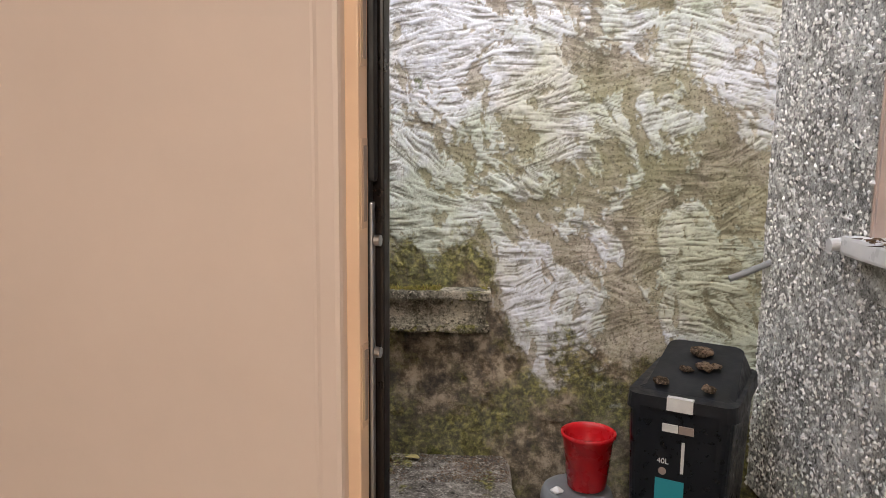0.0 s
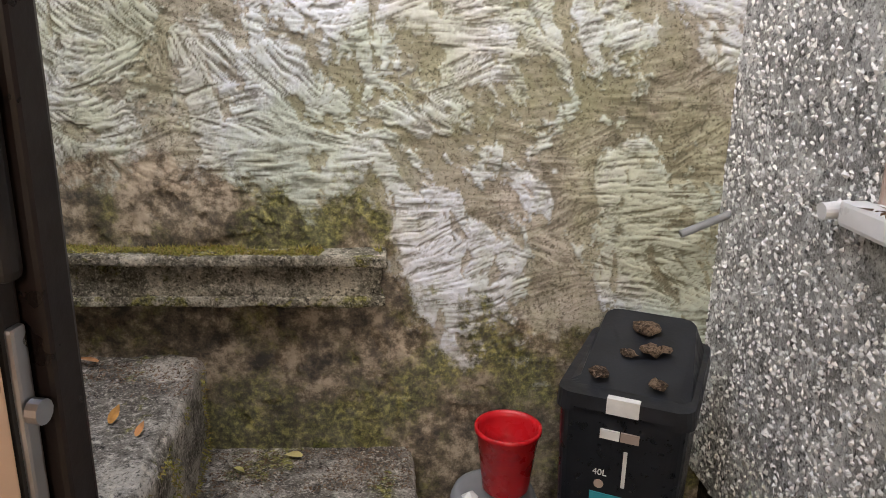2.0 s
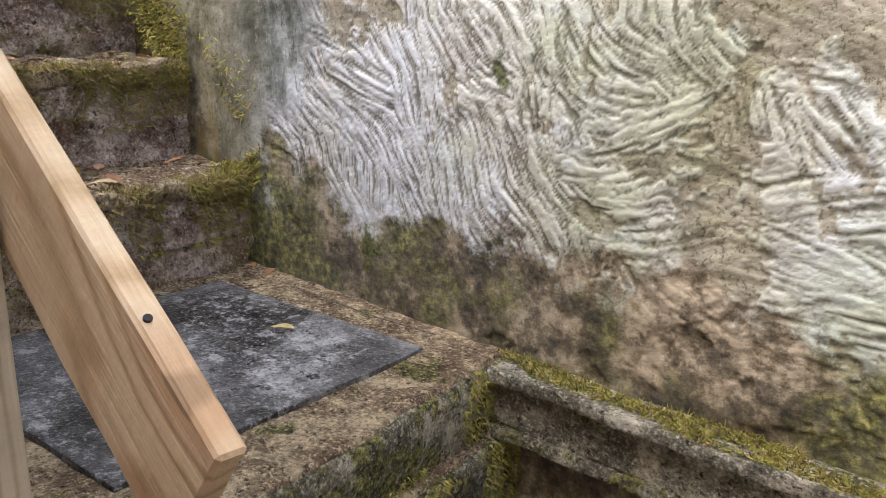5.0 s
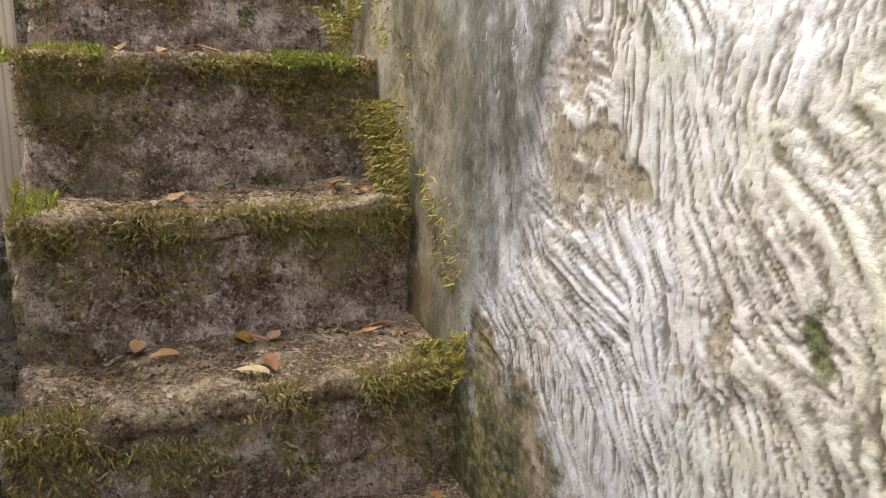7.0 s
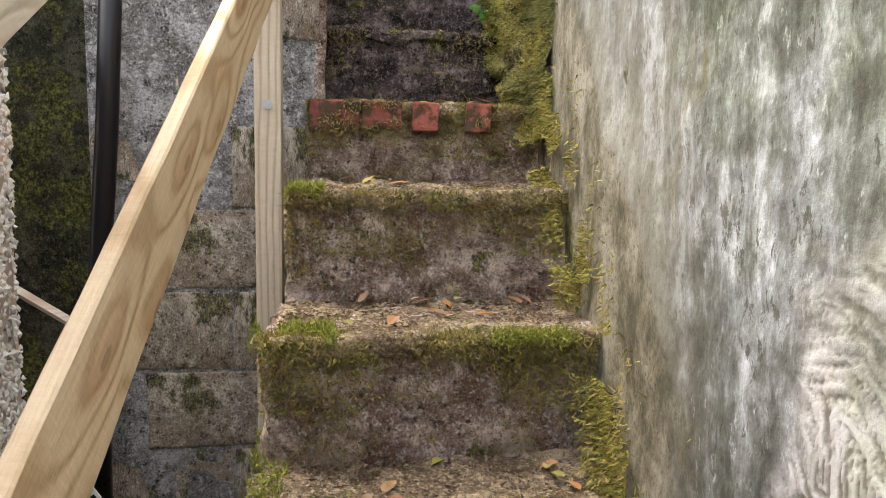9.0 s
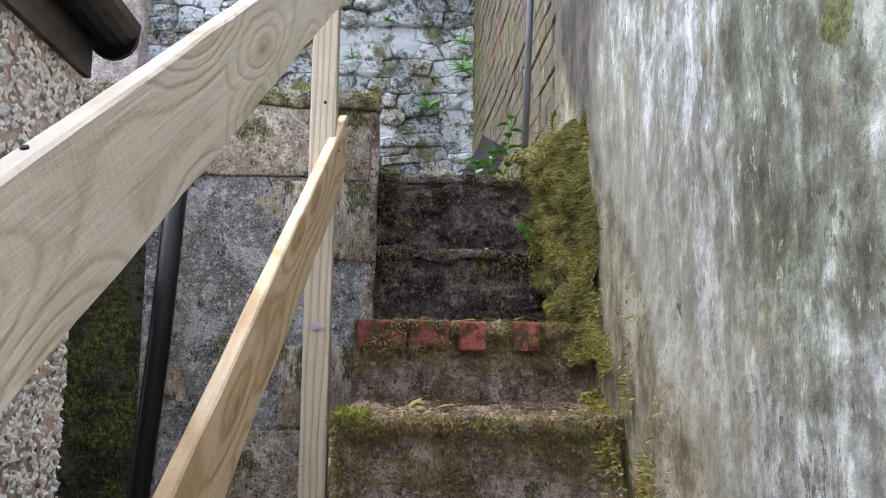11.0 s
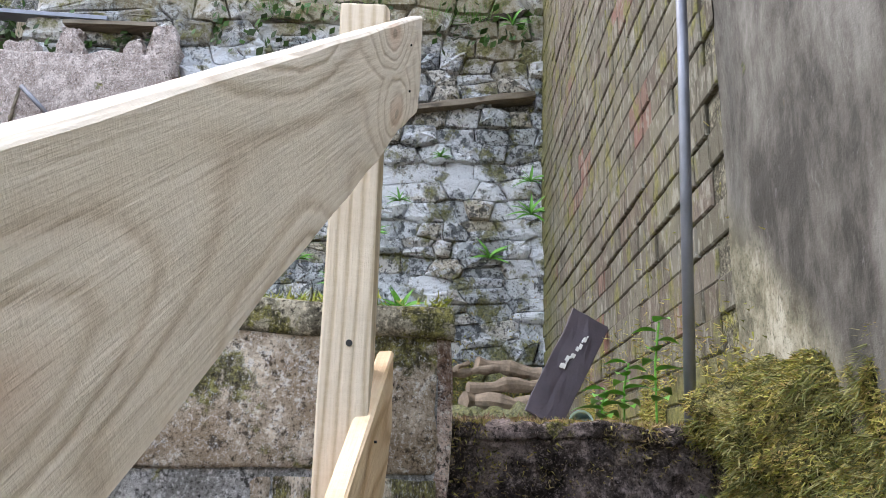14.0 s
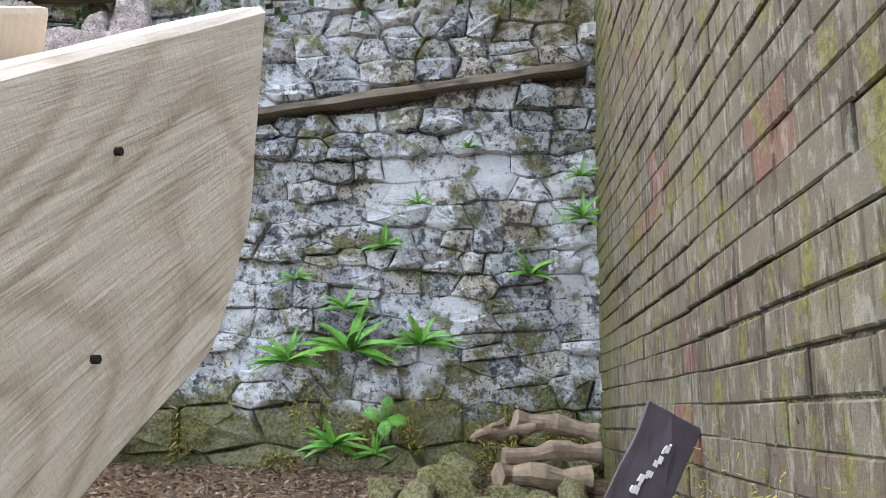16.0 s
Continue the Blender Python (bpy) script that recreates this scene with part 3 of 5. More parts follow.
part("capping", rough(along_wall(box(-0.60, 0.128, 0, 0.12, 0.762, 0.784, 0.004, 10), 0.065), 0.004, 0.05, 1, 0.8), LEDGE, ledge, smooth=True)
part("face", rough(along_wall(box(-0.60, 0.118, 0, 0.10, 0.69, 0.764, 0.004, 10), 0.042), 0.005, 0.05, 2, 0.8), LEDGE, ledge, smooth=True)
part("lower_lip", rough(along_wall(box(-0.60, 0.123, 0, 0.10, 0.672, 0.692, 0.004, 10), 0.056), 0.005, 0.05, 3, 0.8), KERB, ledge, smooth=True)

# ---------- block wall beside the stairs ----------
blockwall = tagged(part("wall_block", box(-2.72, -2.388, 1.16, 1.715, 0.0, 2.36, cuts=2), MORTAR), "weathered concrete block retaining wall with moss", "wall", kind="structure")
blk = box(-0.05, 0.05, -0.215, 0.215, -0.10, 0.10, 0.008, 4)
blk_me = part("concrete_block", rough(blk, 0.006, 0.06, 5, 0.7), BLOCK, blockwall, smooth=True)
blk_me.location = (-2.43, 1.49, 2.265)
for r in range(1, 11):
    y = 1.325 if r % 2 else 1.49
    b = blk_me.copy()
    scene.collection.objects.link(b)
    b.parent = blockwall
    b.location = (-2.43 - random.uniform(0, 0.012), y, 2.265 - r * 0.207)
    b.rotation_euler = (random.choice((0, math.pi)), 0, random.uniform(-0.01, 0.01))
    b.scale = (1, 0.76, 1) if r % 2 else (1, 1, 1)
    if r % 2:
        h = blk_me.copy()
        scene.collection.objects.link(h)
        h.parent = blockwall
        h.scale = (1, 0.5, 1)
        h.location = (-2.43, 1.60, 2.265 - r * 0.207)
# set-back wall of the gap, its shade painted in by the dark green
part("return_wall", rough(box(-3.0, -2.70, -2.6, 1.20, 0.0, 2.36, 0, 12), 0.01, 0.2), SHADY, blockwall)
part("side_render", rough(box(-2.74, -2.385, 1.695, 1.722, 1.6, 2.375, 0.008, 10), 0.008, 0.07, 8, 0.7), STEP, blockwall, smooth=True)
part("capping", rough(box(-2.75, -2.37, 0.2, 1.725, 2.345, 2.395, 0.012, 14), 0.010, 0.07, 9, 0.7), KERB, blockwall, smooth=True)

# ---------- house ----------
house = tagged(part("wall_south", box(-1.61, -0.88, 0.98, 1.27, 0.0, 2.3), PLASTER), "grey pebble-dashed house wall", "wall", kind="structure")
tagged(part("wall_end", box(-1.61, -1.25, -2.7, 0.98, 0.0, 2.3), PLASTER), "pebble-dashed end wall of the house", "wall", kind="structure")
# wing with the window
WX, WY0, WY1, WZ0, WZ1 = 0.848, 0.93, 1.535, 1.0, 2.05
wing = thing("wall_east", "grey and white pebble-dashed house wall with a window", "wall", kind="structure")
part("wall_panel", box(WX, 1.15, WY1, 2.6, 0.27, 2.3), PLASTER, wing)
part("wall_panel", box(WX, 1.15, WY0, WY1, 0.27, WZ0), PLASTER, wing)
part("wall_panel", box(WX, 1.15, WY0, WY1, WZ1, 2.3), PLASTER, wing)
part("wall_panel", box(WX, 1.15, -3.0, WY0, 0.0, 2.3), PLASTER, wing)
# recessed plinth, dark coloured for the shaded void below the pebble dash
part("plinth", box(WX + 0.03, 1.15, WY0, 2.6, -0.05, 0.27), EARTH_AND_GLOOM, wing)


def pebbles(name, origin, u, v, normal, nu, nv, size, holes, seed):
    """Thrown pebbles, each a small faceted stone."""
    rng = np.random.default_rng(seed)
    n = int(nu * nv / (size * size) * 1.15)
    a, b = rng.uniform(0, nu, n), rng.uniform(0, nv, n)
    keep = np.ones(n, bool)
    for (a0, a1, b0, b1) in holes:
        keep &= ~((a > a0) & (a < a1) & (b > b0) & (b < b1))
    a, b = a[keep], b[keep]
    n = len(a)
    origin, u, v, normal = (np.array(q, float) for q in (origin, u, v, normal))
    c = origin + a[:, None] * u + b[:, None] * v
    base = np.array([(1, 0, 0), (0, 1, 0), (-1, 0, 0), (0, -1, 0), (0, 0, 1)], float)
    ang = rng.uniform(0, 6.28, n)
    ru, rv, rn = (size * rng.uniform(0.35, 0.85, n) for _ in range(3))
    ca, sa = np.cos(ang), np.sin(ang)
    verts = np.empty((n, 5, 3))
    for i, (p, q, w) in enumerate(base):
        pu, pv = p * ru, q * rv
        verts[:, i] = c + (pu * ca - pv * sa)[:, None] * u + (pu * sa + pv * ca)[:, None] * v + (w * rn * 0.62)[:, None] * normal + (rng.normal(0, size * 0.12, (n, 1))) * normal
    tri = np.array([(0, 1, 4), (1, 2, 4), (2, 3, 4), (3, 0, 4)])
    faces = (np.arange(n)[:, None, None] * 5 + tri[None]).reshape(-1, 3)
    return mesh_ob(name, verts.reshape(-1, 3).tolist(), faces.tolist(), DASH, smooth=False)


k = Mat("pebble_dash", 0.7)
c = k.ramp(k.island(), *[(i / 9 + 0.001, q) for i, q in enumerate([(0.88, 0.88, 0.87), (0.88, 0.88, 0.86), (0.07, 0.07, 0.07), (0.88, 0.87, 0.86), (0.88, 0.88, 0.88), (0.62, 0.62, 0.60), (0.88, 0.87, 0.84), (0.88, 0.88, 0.86), (0.82, 0.82, 0.80)])])
green = k.math("ADD", k.math("MULTIPLY", k.math("SUBTRACT", 0.62, k.axis("Z")), 0.35), k.math("MULTIPLY", k.math("SUBTRACT", k.noise(3.5, 6, 0.65), 0.5), 1.2))
DASH = k.done(k.mix(k.ramp(green, (0.08, 0.0), (0.3, 0.5)), c, (0.48, 0.54, 0.34)))
DASHBED = concrete("dash_mortar", (0.40, 0.40, 0.38), (0.82, 0.82, 0.79), 0.0, 2.0, 0.9)
ob = pebbles("pebble_dash", (WX - 0.001, 2.04, 0.25), (0, -1, 0), (0, 0, 1), (-1, 0, 0), 1.5, 2.05, 0.0125, [(2.04 - WY1 - 0.005, 1.5, WZ0 - 0.25 - 0.10, WZ1 - 0.25)], 3)
ob.parent = wing
tagged(ob, "grey white and black pebble dash", kind="stuff")
part("dash_bed", box(WX - 0.003, WX + 0.01, WY1 + 0.003, 2.06, 0.25, 2.3), DASHBED, wing)
part("dash_bed", box(WX - 0.003, WX + 0.01, WY0, WY1 + 0.003, 0.25, WZ0 - 0.11), DASHBED, wing)
ob = pebbles("pebble_dash", (-1.613, 1.27, 0.0), (0, -1, 0), (0, 0, 1), (-1, 0, 0), 0.5, 2.3, 0.0095, [], 4)
ob.parent = house
tagged(ob, "pebble dash", kind="stuff")
ob = pebbles("pebble_dash", (-1.613, 1.272, 0.0), (1, 0, 0), (0, 0, 1), (0, 1, 0), 0.73, 2.3, 0.0095, [], 5)
ob.parent = house
tagged(ob, "pebble dash", kind="stuff")

# window
win = thing("window_1", "white plastic window with a dirty sill and dark glass", "window", kind="structure")
FX = 0.895
part("reveal", box(WX + 0.004, FX + 0.06, WY1 - 0.008, WY1 + 0.004, WZ0, WZ1), PLASTER, win, "pinkish painted plaster reveal")
part("window_frame", box(FX, FX + 0.06, WY1 - 0.055, WY1 - 0.008, WZ0, WZ1, 0.006), UPVC, win)
part("window_frame", box(FX, FX + 0.06, WY0, WY1 - 0.055, WZ0, WZ0 + 0.06, 0.006), UPVC, win)
part("window_frame", box(FX, FX + 0.06, WY0, WY1 - 0.055, WZ1 - 0.07, WZ1, 0.006), UPVC, win)
bead = box(FX - 0.006, FX + 0.03, WY1 - 0.076, WY1 - 0.053, WZ0 + 0.055, WZ1 - 0.07, 0.008)
part("casement", bead, UPVC, win)
part("casement", box(FX - 0.006, FX + 0.03, WY0, WY1 - 0.076, WZ0 + 0.055, WZ0 + 0.085, 0.008), UPVC, win)
ob = part("pane", box(FX + 0.02, FX + 0.026, WY0, WY1 - 0.074, WZ0 + 0.08, WZ1 - 0.07), GLASS, win)
part("curtain_rail", box(FX + 0.10, FX + 0.13, 1.33, 1.36, WZ0, WZ1), PLANK, win)
part("sill", rough(box(WX - 0.042, FX + 0.02, WY0, 1.568, WZ0 - 0.035, WZ0 + 0.006, 0.007, 6), 0.002, 0.05), UPVC, win, "white sill strewn with debris")
part("soffit_render", box(WX - 0.006, WX + 0.01, WY0, WY1 + 0.01, WZ0 - 0.115, WZ0 - 0.03), DASHBED, win)
# dark panel stands in for the unlit room behind the glass
part("room_back", box(1.6, 1.62, -0.5, 2.2, 0.8, 2.3), EARTH_AND_GLOOM, win)

# ---------- doorway and room behind ----------
room = thing("room_walls", "plain cream walls of the room behind the doorway", "wall", kind="structure")
part("wall_panel", box(-1.25, 0.85, -3.2, -3.0, 0.0, 2.3), ROOM, room)
part("wall_panel", box(-1.25, -1.2, -3.0, 0.98, 0.0, 2.3), ROOM, room)
part("wall_panel", box(0.80, 0.845, -3.0, 0.40, 0.0, 2.3), ROOM, room)
part("lintel", box(-0.88, 0.85, 0.74, 0.90, 2.14, 2.3), PLASTER, room)
part("wall_return", box(-0.90, -0.86, 0.90, 1.0, 0.0, 2.3), PLASTER, room)
tagged(part("ceiling", box(-1.25, 0.85, -3.2, 0.92, 2.3, 2.36), ROOM), "plain cream ceiling", "ceiling", kind="structure")
roof = thing("roof", "dark slated lean-to roof", "roof", kind="structure")
bm = box(-1.63, 0.85, -3.2, 0.92, 2.36, 2.40)
for v in bm.verts:
    v.co.z += (1.30 - v.co.y) * 0.05
part("eave_roof", box(-1.63, -0.88, 0.92, 1.285, 2.34, 2.38), SLATE, roof)
part("roof_slope", bm, SLATE, roof)
# added cover, out of view, that keeps daylight off the side gap
part("side_roof", box(-2.72, -1.5, -3.2, 0.55, 2.24, 2.28), SLATE, roof)

door = thing("door_1", "cream panelled door leaf standing ajar with a lock strip on its edge", "door", pose(-0.083, 0.757, 0.02, 0, 0, -16), kind="structure")
L = 0.80
part("leaf", box(-L, -0.045, 0.0, 0.06, 0, 2.08, 0.004), DOORFACE, door)
part("edge_bead", box(-0.046, -0.018, -0.004, 0.02, 0, 2.08, 0.006), DOORFACE, door)
part("edge_strip", box(-0.046, -0.004, 0.012, 0.036, 0, 2.08, 0.002), WARM_STRIP, door, "cream edge strip with printed stickers")
part("gasket", box(-0.046, -0.004, 0.0375, 0.052, 0, 2.08, 0.003), GASKET, door)
part("outer_frame", box(-0.046, 0.006, 0.054, 0.075, 0, 2.08, 0.003), DARKFRAME, door)
lock = part("lock_strip", box(-0.02, -0.001, 0.040, 0.050, 0.35, 1.12, 0.002), STEEL, door, "steel lock strip")
for z in (0.45, 0.72, 0.96, 1.08):
    part("lock_bolt", tube([(0.0, 0.045, z), (0.006, 0.045, z)], 0.006, 12), STEEL, lock)
part("upper_seal", box(-0.02, 0.002, 0.038, 0.052, 1.14, 2.08, 0.005), GASKET, door)
for z in (0.30, 0.52, 0.72, 0.93, 1.14, 1.30, 1.50, 1.70):
    st = part("sticker", box(-0.0045, -0.0028, 0.016, 0.032, z - 0.045, z + 0.045), LABEL, door, "small printed sticker")
    part("print_bar", box(-0.0045, -0.0020, 0.021, 0.028, z - 0.038, z + 0.038), INK, st)
lamp_data = bpy.data.lights.new("ceiling_lamp", "POINT")
lamp_data.energy, lamp_data.color, lamp_data.shadow_soft_size = 25, (1.0, 0.91, 0.82), 0.10
ceiling_lamp = thing("ceiling_lamp", "warm globe ceiling lamp inside the room", "lamp")
part("rose", lathe([(0.05, 0), (0.05, 0.02), (0.01, 0.03)], 20, (-0.2, -1.6, 2.27)), UPVC, ceiling_lamp)
bulb = new("lamp_light", lamp_data)
bulb.location = (-0.2, -1.6, 2.1)
bulb.parent = ceiling_lamp

# gutter along the eave
gut = thing("gutter", "black plastic gutter along the house eave", "gutter")
bm = bmesh.new()
prof = [(0.042 * math.cos(a), 0.042 * math.sin(a)) for a in np.linspace(math.pi, 2 * math.pi, 10)]
prof += [(0.036 * math.cos(a), 0.036 * math.sin(a)) for a in np.linspace(2 * math.pi, math.pi, 10)]
ends = [[bm.verts.new((x, 1.302 + p, 2.25 + q)) for p, q in prof] for x in (-1.64, -0.88)]
for i in range(20):
    bm.faces.new((ends[0][i], ends[0][(i + 1) % 20], ends[1][(i + 1) % 20], ends[1][i]))
part("channel", bm, BLACKPIPE, gut)
part("stop_end", tube([(-1.645, 1.302, 2.232), (-1.635, 1.302, 2.232)], 0.038, 16), BLACKPIPE, gut)
part("fascia", box(-1.6, -0.88, 1.276, 1.286, 2.15, 2.33), BLACKPIPE, gut)

# soil pipe on the block wall
soil = thing("soil_pipe", "black plastic soil pipe on the block wall", "pipe")
part("pipe", tube([(-2.335, 1.155, 0.0), (-2.335, 1.18, 1.3), (-2.335, 1.217, 1.75), (-2.335, 1.246, 2.24)], 0.026, 20), BLACKPIPE, soil, smooth=True)


# ---------- handrail ----------
def bar(a, b, h, w, mat, name, label, group):
    """A board whose top edge runs from a to b, cut plumb and waney at b."""
    a, b = Vector(a), Vector(b)
    d = (b - a).normalized()
    side = Vector((0, 0, 1)).cross(d).normalized()
    up = d.cross(side)
    m = Matrix((d, side, up)).transposed().to_4x4()
    m.translation = a
    ob = thing(name, label, "handrail", m, group)
    n = (b - a).length
    slope = d.z / math.hypot(d.x, d.y)
    bm = box(0, n, -w / 2, w / 2, -h, 0, 0.003, 26, segs=1)
    for v in bm.verts:
        near_end = smooth(np.float64(v.co.x), n - 0.30, n)
        low = max(0.0, (-v.co.z / h - 0.62) / 0.38)
        v.co.x += v.co.z * slope * near_end - 0.05 * low * low * near_end
        if v.co.z < -0.8 * h:
            v.co.z += 0.006 * noise.noise(Vector((v.co.x * 9, 0, h))) + 0.003 * noise.noise(Vector((v.co.x * 31, 1, h)))
    board = part("board", rough(bm, 0.0016, 0.05, n, 0.5), mat, ob)
    for u, q in ((n - 0.17, -0.035), (n - 0.21, -0.095), (0.10, -0.03), (0.12, -0.10)):
        part("nail_hole", tube([(u, -w / 2 - 0.0022, q), (u, -w / 2 + 0.002, q)], 0.0016, 8), GASKET, board)
    for u in (0.11, 0.42):
        part("nail_head", tube([(u, 0.003, -0.001), (u, 0.003, 0.0022)], 0.0032, 8), GASKET, board)
    return ob


bar((-0.3864, 1.4013, 1.0198), (-2.346, 1.6349, 2.323), 0.133, 0.0225, RAIL, "lower_rail", "new sawn softwood board rail beside the stairs", "stair handrail")
bar((-0.6237, 1.4320, 1.6598), (-2.4186, 1.6590, 2.8767), 0.135, 0.0225, RAIL_GREY, "upper_rail", "pale sawn softwood handrail board with knots", "stair handrail")
post = thing("rail_post", "square softwood post bolted to the block wall", "post", pose(-2.255, 1.594, 0.95), "stair handrail")
bm = box(-0.045, 0.053, -0.0295, 0.0295, 0, 1.806, 0.003, 6)
for v in bm.verts:
    if v.co.z > 1.7:
        v.co.z += (0.053 - v.co.x) * 0.55
part("shaft", rough(bm, 0.0012, 0.1), POST, post)
for z in (0.84,):
    bolt = part("bolt", tube([(0.051, 0.0, z), (0.057, 0.0, z)], 0.0115, 16), STEEL, post, "zinc washer and bolt")
    part("nut", tube([(0.056, 0.0, z), (0.065, 0.0, z)], 0.0065, 6), STEEL, bolt)
for z in (1.36, 1.18):
    part("drill_hole", tube([(0.0525, 0.004, z), (0.0545, 0.004, z)], 0.004, 10), GASKET, post)
post2 = thing("rail_post", "softwood post at the foot of the rail", "post", pose(-0.735, 1.388, 0.0), "stair handrail")
part("shaft", rough(box(-0.036, 0.036, -0.036, 0.036, 0, 1.62, 0.004, 6), 0.0015, 0.1), POST, post2)


# ---------- things in the yard ----------
def rounded_prism(w0, d0, w1, d1, z0, z1, r, segs=5, bm=None):
    """A tapered body with rounded corners, from z0 to z1."""
    bm = bm or bmesh.new()

    def ring(w, d, z):
        vs = []
        for cx, cy, a0 in ((w / 2 - r, d - r, 0), (-w / 2 + r, d - r, 90), (-w / 2 + r, r, 180), (w / 2 - r, r, 270)):
            for i in range(segs + 1):
                a = radians(a0 + 90 * i / segs)
                vs.append(bm.verts.new((cx + r * math.cos(a), cy + r * math.sin(a), z)))
        return vs
    a, b = ring(w0, d0, z0), ring(w1, d1, z1)
    n = len(a)
    for i in range(n):
        bm.faces.new((a[i], a[(i + 1) % n], b[(i + 1) % n], b[i]))
    bm.faces.new(a[::-1])
    bm.faces.new(b)
    return bm


pedal_bin = thing("pedal_bin", "tall slim black plastic bin with dirty lid and labels", "bin", pose(0.535, 1.675, 0.0, 0, 0, -29))
part("body", rounded_prism(0.20, 0.28, 0.235, 0.325, 0.0, 0.585, 0.03), BINPLASTIC, pedal_bin)
bm = rounded_prism(0.252, 0.345, 0.246, 0.338, 0.575, 0.612, 0.032)
part("lid_rim", bm, BINLID, pedal_bin)
bm = rounded_prism(0.225, 0.31, 0.185, 0.27, 0.610, 0.64, 0.03)
for v in bm.verts:
    v.co.y += 0.017
    if v.co.z > 0.62:
        v.co.y += 0.02
        v.co.z += (v.co.y - 0.17) * 0.22
part("lid_panel", bm, BINLID, pedal_bin)
part("tape", box(-0.028, 0.030, -0.003, 0.012, 0.585, 0.616), PAPER, pedal_bin, "torn white tape on the lid front")
part("barcode_label", box(-0.035, 0.000, -0.004, 0.03, 0.535, 0.553), PAPER, pedal_bin, "small barcode label")
part("grey_label", box(0.002, 0.035, -0.004, 0.03, 0.535, 0.553), INK, pedal_bin)
part("teal_label", box(-0.045, 0.020, -0.0015, 0.03, 0.335, 0.42), TEAL, pedal_bin, "teal printed label")


def lettering(name, text, size, mat, parent, at):
    cu = bpy.data.curves.new(name, "FONT")
    cu.body, cu.size, cu.extrude, cu.align_x, cu.align_y = text, size, 0.0006, "CENTER", "CENTER"
    cu.materials.append(mat)
    ob = new(name, cu)
    ob.parent = parent
    ob.matrix_basis = at
    return ob


lettering("lettering", "40L", 0.018, PAPER, pedal_bin, pose(-0.030, -0.0006, 0.462, 90))
part("brand_bar", box(0.010, 0.017, -0.0012, 0.02, 0.44, 0.515), PAPER, pedal_bin)
part("round_mark", tube([(-0.030, -0.001, 0.438), (-0.030, 0.02, 0.438)], 0.009, 20), INK, pedal_bin)

bucket = thing("bucket", "small red plastic bucket standing on a grey pot", "bucket", pose(0.375, 1.885, 0.305))
part("shell", lathe([(0.046, 0.0), (0.049, 0.004), (0.065, 0.134), (0.070, 0.138), (0.070, 0.146), (0.065, 0.147), (0.061, 0.132), (0.045, 0.01)], 40), RED, bucket, smooth=True)
pot = thing("grey_pot", "upturned grey plastic pot splashed with white", "pot", pose(0.35, 1.88, 0.0))
part("shell", lathe([(0.11, 0.0), (0.105, 0.02), (0.092, 0.285), (0.086, 0.300), (0.074, 0.303), (0.070, 0.298)], 40), GREYPOT, pot, smooth=True)
bm = bmesh.new()
bmesh.ops.create_icosphere(bm, subdivisions=1, radius=0.02)
for v in bm.verts:
    v.co = Vector((-0.055 + v.co.x, -0.02 + v.co.y * 0.8, 0.303 + v.co.z * 0.25))
part("splash", rough(bm, 0.006, 0.02), PAPER, pot)

bag = thing("rubbish_bag", "crumpled black plastic bag beside the bin", "bag", pose(0.755, 1.60, 0.0))
bm = bmesh.new()
bmesh.ops.create_icosphere(bm, subdivisions=4, radius=0.1)
for v in bm.verts:
    v.co.z = max(0.0, 0.11 + v.co.z * 1.3)
part("sack", rough(bm, 0.03, 0.06, 4, 0.5), BLACKPIPE, bag)

stub = thing("pipe_stub", "short pale plastic overflow pipe through the wall", "pipe")
part("pipe", tube([(0.88, 1.985, 0.888), (0.745, 1.99, 0.83)], 0.0085, 14), GREYPOT, stub)
peg = thing("sill_plug", "round white plastic end plug under the sill", "plug")
part("cap", tube([(0.855, 1.60, 0.985), (0.80, 1.60, 0.98)], 0.014, 16), UPVC, peg)
mat_slab = thing("rubber_mat", "wet ribbed grey rubber mat lying on the landing", "mat", pose(0, 0, 0))
bm = box(-1.215, -0.735, 1.52, 2.02, 0.781, 0.792, 0.002, 12)
for v in bm.verts:
    v.co.x += (v.co.y - 1.52) * 0.06
part("sheet", rough(bm, 0.002, 0.15), WETMAT, mat_slab)

# ---------- terrace ----------
pole = thing("scaffold_pole", "slim grey metal pole standing at the stair head", "pole")
part("tube", tube([(-2.70, 2.165, 2.22), (-2.66, 2.185, 3.0), (-2.62, 2.20, 4.2)], 0.0108, 16), POLE, pole, smooth=True)


